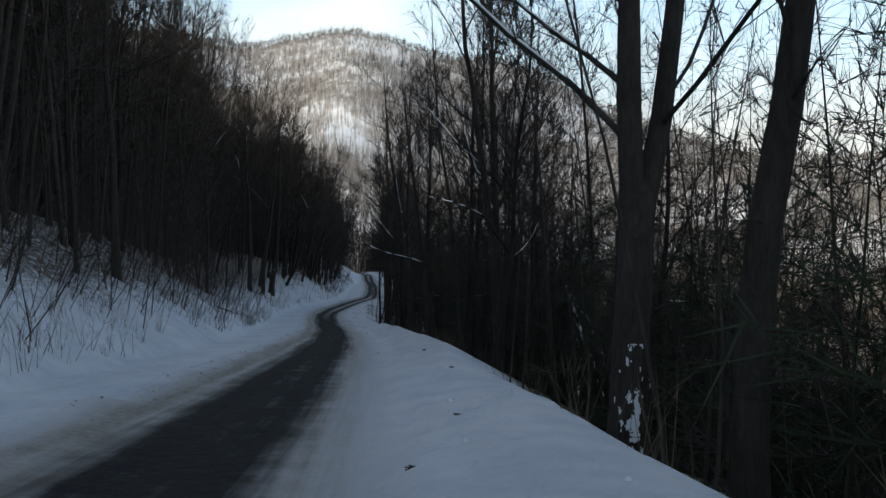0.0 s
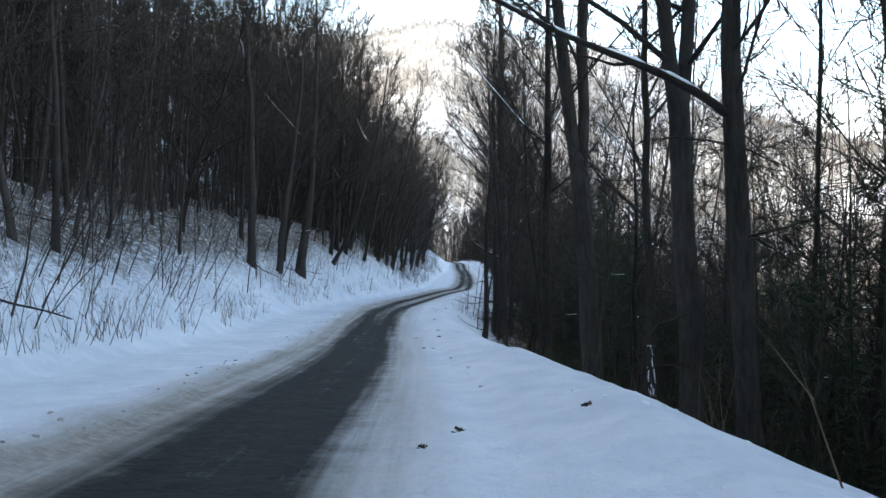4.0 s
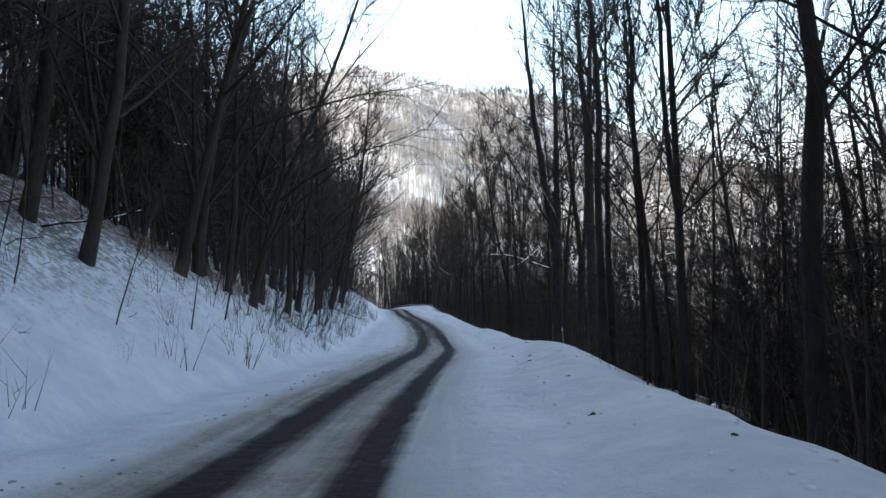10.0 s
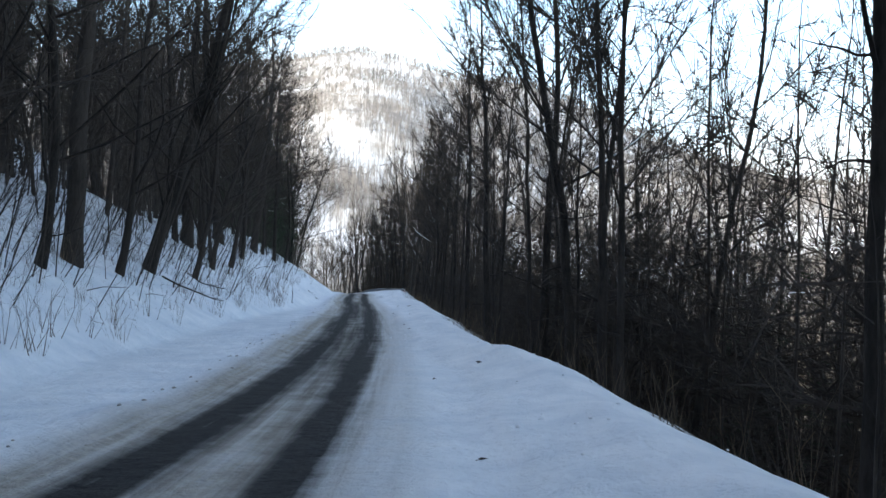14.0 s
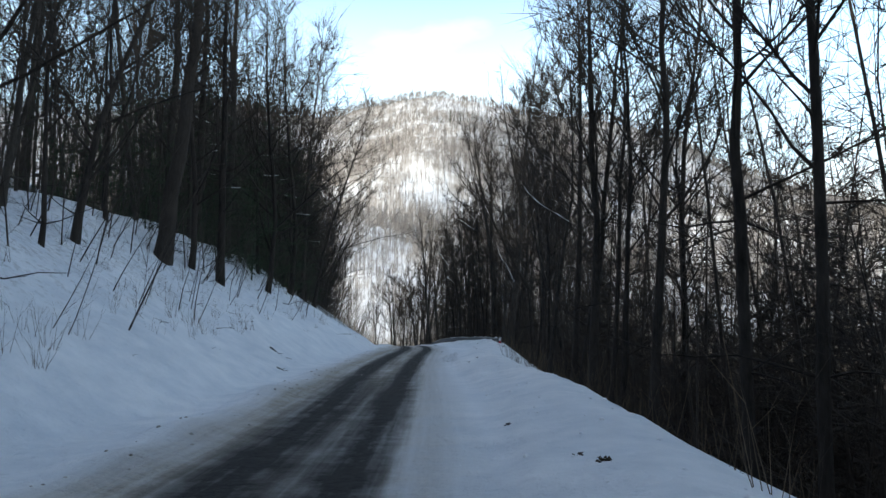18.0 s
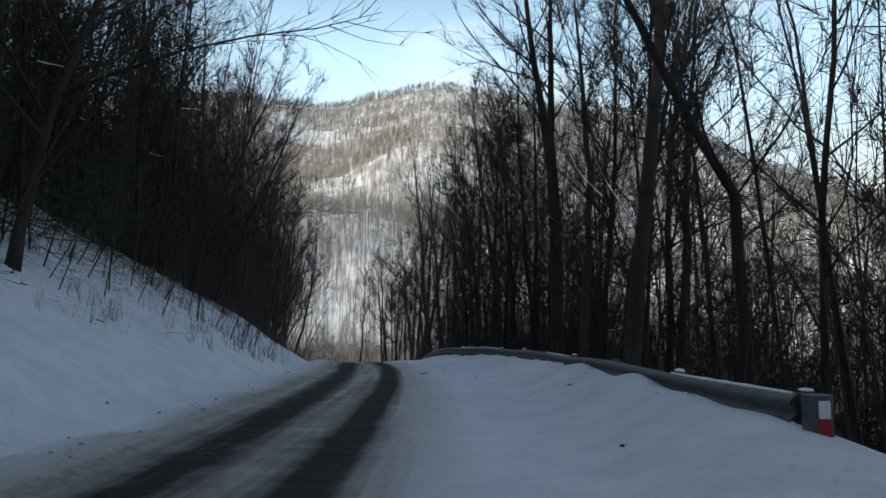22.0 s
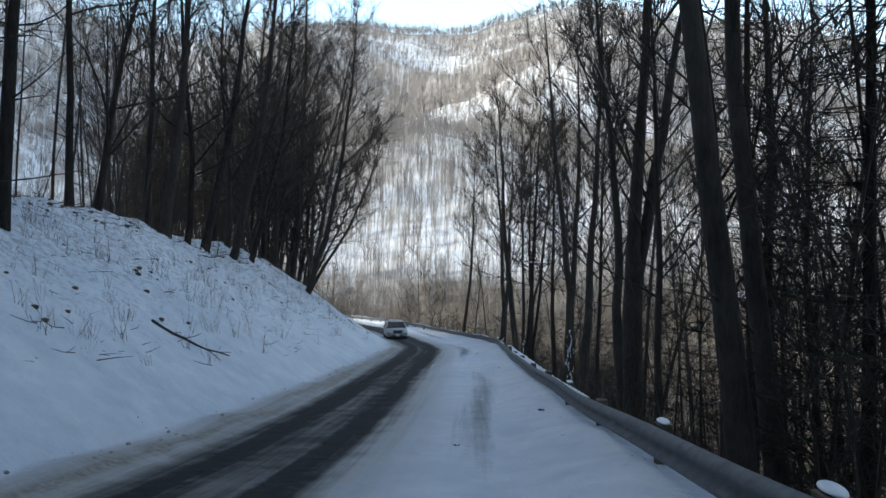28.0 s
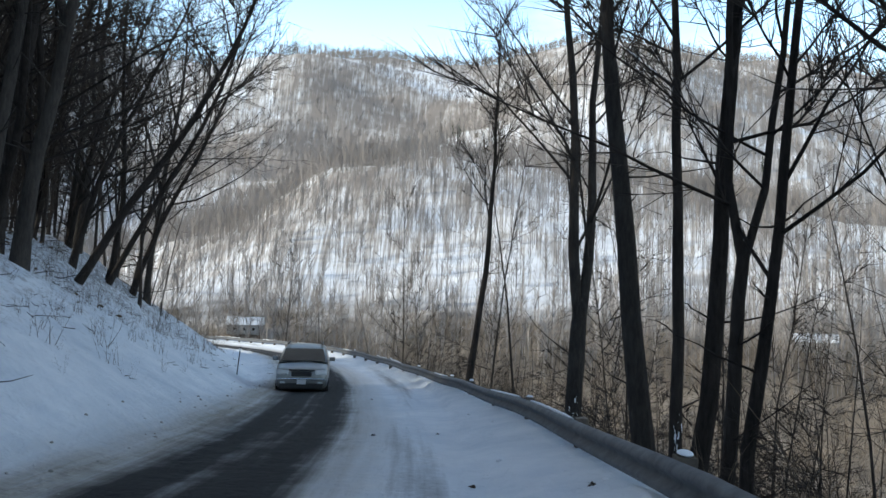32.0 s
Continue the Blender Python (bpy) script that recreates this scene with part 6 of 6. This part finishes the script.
def trunk_snow(s, d, low, high, seed):
    """Snow blown onto the uphill side of a trunk: ragged patches that follow the bark."""
    s, d, tree, kind = nearest_tree(s, d)
    main, rad = SPINES[kind]
    t_ = Vector((float(np.interp(s, LINE_S, TAN[:, 0])), float(np.interp(s, LINE_S, TAN[:, 1])), 0))
    face = tree.matrix_basis.to_3x3().inverted() @ -t_
    mid = math.atan2(face.y, face.x)
    rows_, cols = 110, 34
    verts, faces = [], []
    for i in range(rows_):
        h_ = low + (high - low) * i / (rows_ - 1)
        c = [np.interp(h_, main[:, 2], main[:, k]) for k in range(2)]
        r_ = np.interp(h_, main[:, 2], rad) * 1.035
        for j in range(cols):
            a = mid + 1.1 * (2 * j / (cols - 1) - 1)
            verts.append((c[0] + math.cos(a) * r_, c[1] + math.sin(a) * r_, h_))
    for i in range(rows_ - 1):
        for j in range(cols - 1):
            k = i * cols + j
            edge = abs(2 * (j + 0.5) / (cols - 1) - 1)
            if noise.fractal(Vector((i * 0.05, j * 0.14, seed * 7)), 0.6, 2.1, 4) > 0.10 + 0.5 * edge ** 2 + 0.35 * (i / rows_) ** 2:
                faces.append((k, k + 1, k + cols + 1, k + cols))
    ob = smooth(mesh_object("bark_snow", verts, faces, SNOW, tree))
    tagged(ob, "snow plastered on the bark")


trunk_snow(14.8, 4.8, 0.0, 2.0, 1.0)
trunk_snow(336.0, 5.3, 0.2, 2.0, 2.0)
trunk_snow(341.0, 4.4, 0.2, 2.0, 3.0)
trunk_snow(56.0, 4.5, 0.0, 1.6, 4.0)
trunk_snow(324.0, 5.3, 0.5, 3.5, 5.0)


# a tree that broke half-way up: its crown leans down the slope under snow
def broken_tree(s, d, tops, feet):
    foot = ground(s, d)
    root = tagged(new("broken_tree"), "broken tree with its snow-covered top hanging to the ground", "tree")
    root.matrix_basis = Matrix.Translation(foot)
    road_z = float(place(s, 0.0)[2])
    r_ = np.random.RandomState(3)
    top = np.array([0, 0, road_z + tops - foot[2]])
    stem = Mesh()
    stem.tube(np.array([top * t_ + np.array([0.12 * math.sin(3 * t_), 0, -0.5 * (1 - t_)]) for t_ in np.linspace(0, 1, 7)]), np.linspace(0.22, 0.13, 7), 8)
    pieces = [("trunk", stem, BARK_GREY, "")]
    for k, (s1, d1, lift) in enumerate(feet):
        end = ground(s1, d1) - foot + np.array([0, 0, lift])
        t_ = np.linspace(0, 1, 10)[:, None]
        pts = (top - np.array([0, 0, 0.25 * k])) * (1 - t_) + end * t_ + np.sin(t_ * 3.14) * np.array([0.3 * k - 0.3, 0.2, 0.5]) + r_.normal(0, 0.10, (10, 3)) * np.minimum(t_ * 4, 1)
        rad_ = np.linspace(0.12 - 0.03 * k, 0.025, 10)
        limb_, snow_ = Mesh(), Mesh()
        limb_.tube(pts, rad_, 6)
        for q_ in (4, 6, 7, 8):
            side = grow(r_, pts[q_], (end - top) / 12 + r_.normal(0, 0.5, 3), r_.uniform(1.2, 2.6), 4, 0.2, -0.05)
            limb_.tube(side, np.linspace(0.03, 0.008, 5), 4)
        u_ = np.linspace(0.04, 0.97, 46)
        line = np.column_stack([np.interp(u_, t_[:, 0], pts[:, q_]) for q_ in range(3)])
        rr_ = np.interp(u_, t_[:, 0], rad_)
        snow_.tube(line + np.array([0, 0, 0.8]) * rr_[:, None], (rr_ * 0.7 + 0.012) * np.clip(0.7 + 0.5 * np.sin(u_ * 40 + k * 2) + r_.normal(0, 0.2, 46), 0.08, 1.1), 6)
        pieces += [("limb", limb_, BARK, "hanging broken limb"), ("snow", snow_, SNOW, "snow lying on the broken limb")]
    for nm, me, mat, lab in pieces:
        ob = new(nm, me.data(nm, mat))
        ob.parent = root
        if lab:
            tagged(ob, lab)


broken_tree(41.6, 11.3, 3.0, ((27.0, 9.0, 0.4), (29.0, 10.5, 0.3), (33.0, 9.2, 0.2)))

# clumps of dead leaves dropped on the shoulder
LEAVES = []
for k in range(4):
    r_, m_ = np.random.RandomState(140 + k), Mesh()
    for _ in range(12):
        c_ = r_.normal(0, 0.035, 3) * np.array([1, 1, 0.35])
        m_.spike(c_ - r_.normal(0, 0.03, 3) * np.array([1, 1, 0.3]), c_ + r_.normal(0, 0.04, 3) * np.array([1, 1, 0.4]), 0.022, True)
    LEAVES.append((np.concatenate(m_.v), np.array(m_.f)))
n = 75
s = nr.uniform(0, 345, n)
wood_mass("dead_leaves", LEAVES, rows_of(s, lane(s) + 1.7 + nr.uniform(0, 1, n) * np.maximum(0.6, np.minimum(lip(s), 3.4) - lane(s) - 2.2), 0.4, 0.9), DARK_LEAF, "small dark clumps of dead leaves on the snow", "leaves")


# ---------------------------------------------------------------- houses down in the valley
SIDING = make_plain("grey_siding", (0.30, 0.29, 0.28), (0.40, 0.39, 0.37), 1.5)


def house(x, y, turn, length, width):
    z = float(far_z(np.array([x]), np.array([y]))[0])
    root = tagged(new("house"), "small grey house with a snow-covered roof in the valley", "house")
    root.matrix_basis = pose(x, y, z - 0.5, 0, 0, turn)
    part("wall", box(bmesh.new(), (length, width, 3.6), (0, 0, 1.8), 0.02), SIDING, root)
    bm = bmesh.new()
    h, e = width / 2 + 0.5, length / 2 + 0.5
    rows_ = [[bm.verts.new((sx, -h, 3.4)), bm.verts.new((sx, 0, 3.4 + h * 0.62)), bm.verts.new((sx, h, 3.4))] for sx in (-e, e)]
    bm.faces.new((rows_[0][0], rows_[1][0], rows_[1][1], rows_[0][1]))
    bm.faces.new((rows_[0][1], rows_[1][1], rows_[1][2], rows_[0][2]))
    bm.faces.new(rows_[0])
    bm.faces.new(rows_[1][::-1])
    bm.faces.new((rows_[0][0], rows_[0][2], rows_[1][2], rows_[1][0]))
    part("roof", bm, SNOW, root, "roof under thick snow")
    part("chimney", box(bmesh.new(), (0.7, 0.7, 1.6), (length * 0.2, 0.4, 3.4 + h * 0.62), 0.02), POST_WOOD, root)
    for k in range(3):
        win = part("window", box(bmesh.new(), (1.0, 0.08, 1.2), ((k - 1) * length * 0.28, -width / 2 - 0.02, 1.9), 0.01), WHITE, root)
        part("pane", box(bmesh.new(), (0.84, 0.03, 1.04), ((k - 1) * length * 0.28, -width / 2 - 0.075, 1.9), 0.005), GLASS, win)


house(-196.0, 561.0, 25, 12, 8)
house(-3.0, 602.0, -10, 13, 8)
house(111.0, 577.0, -20, 14, 9)
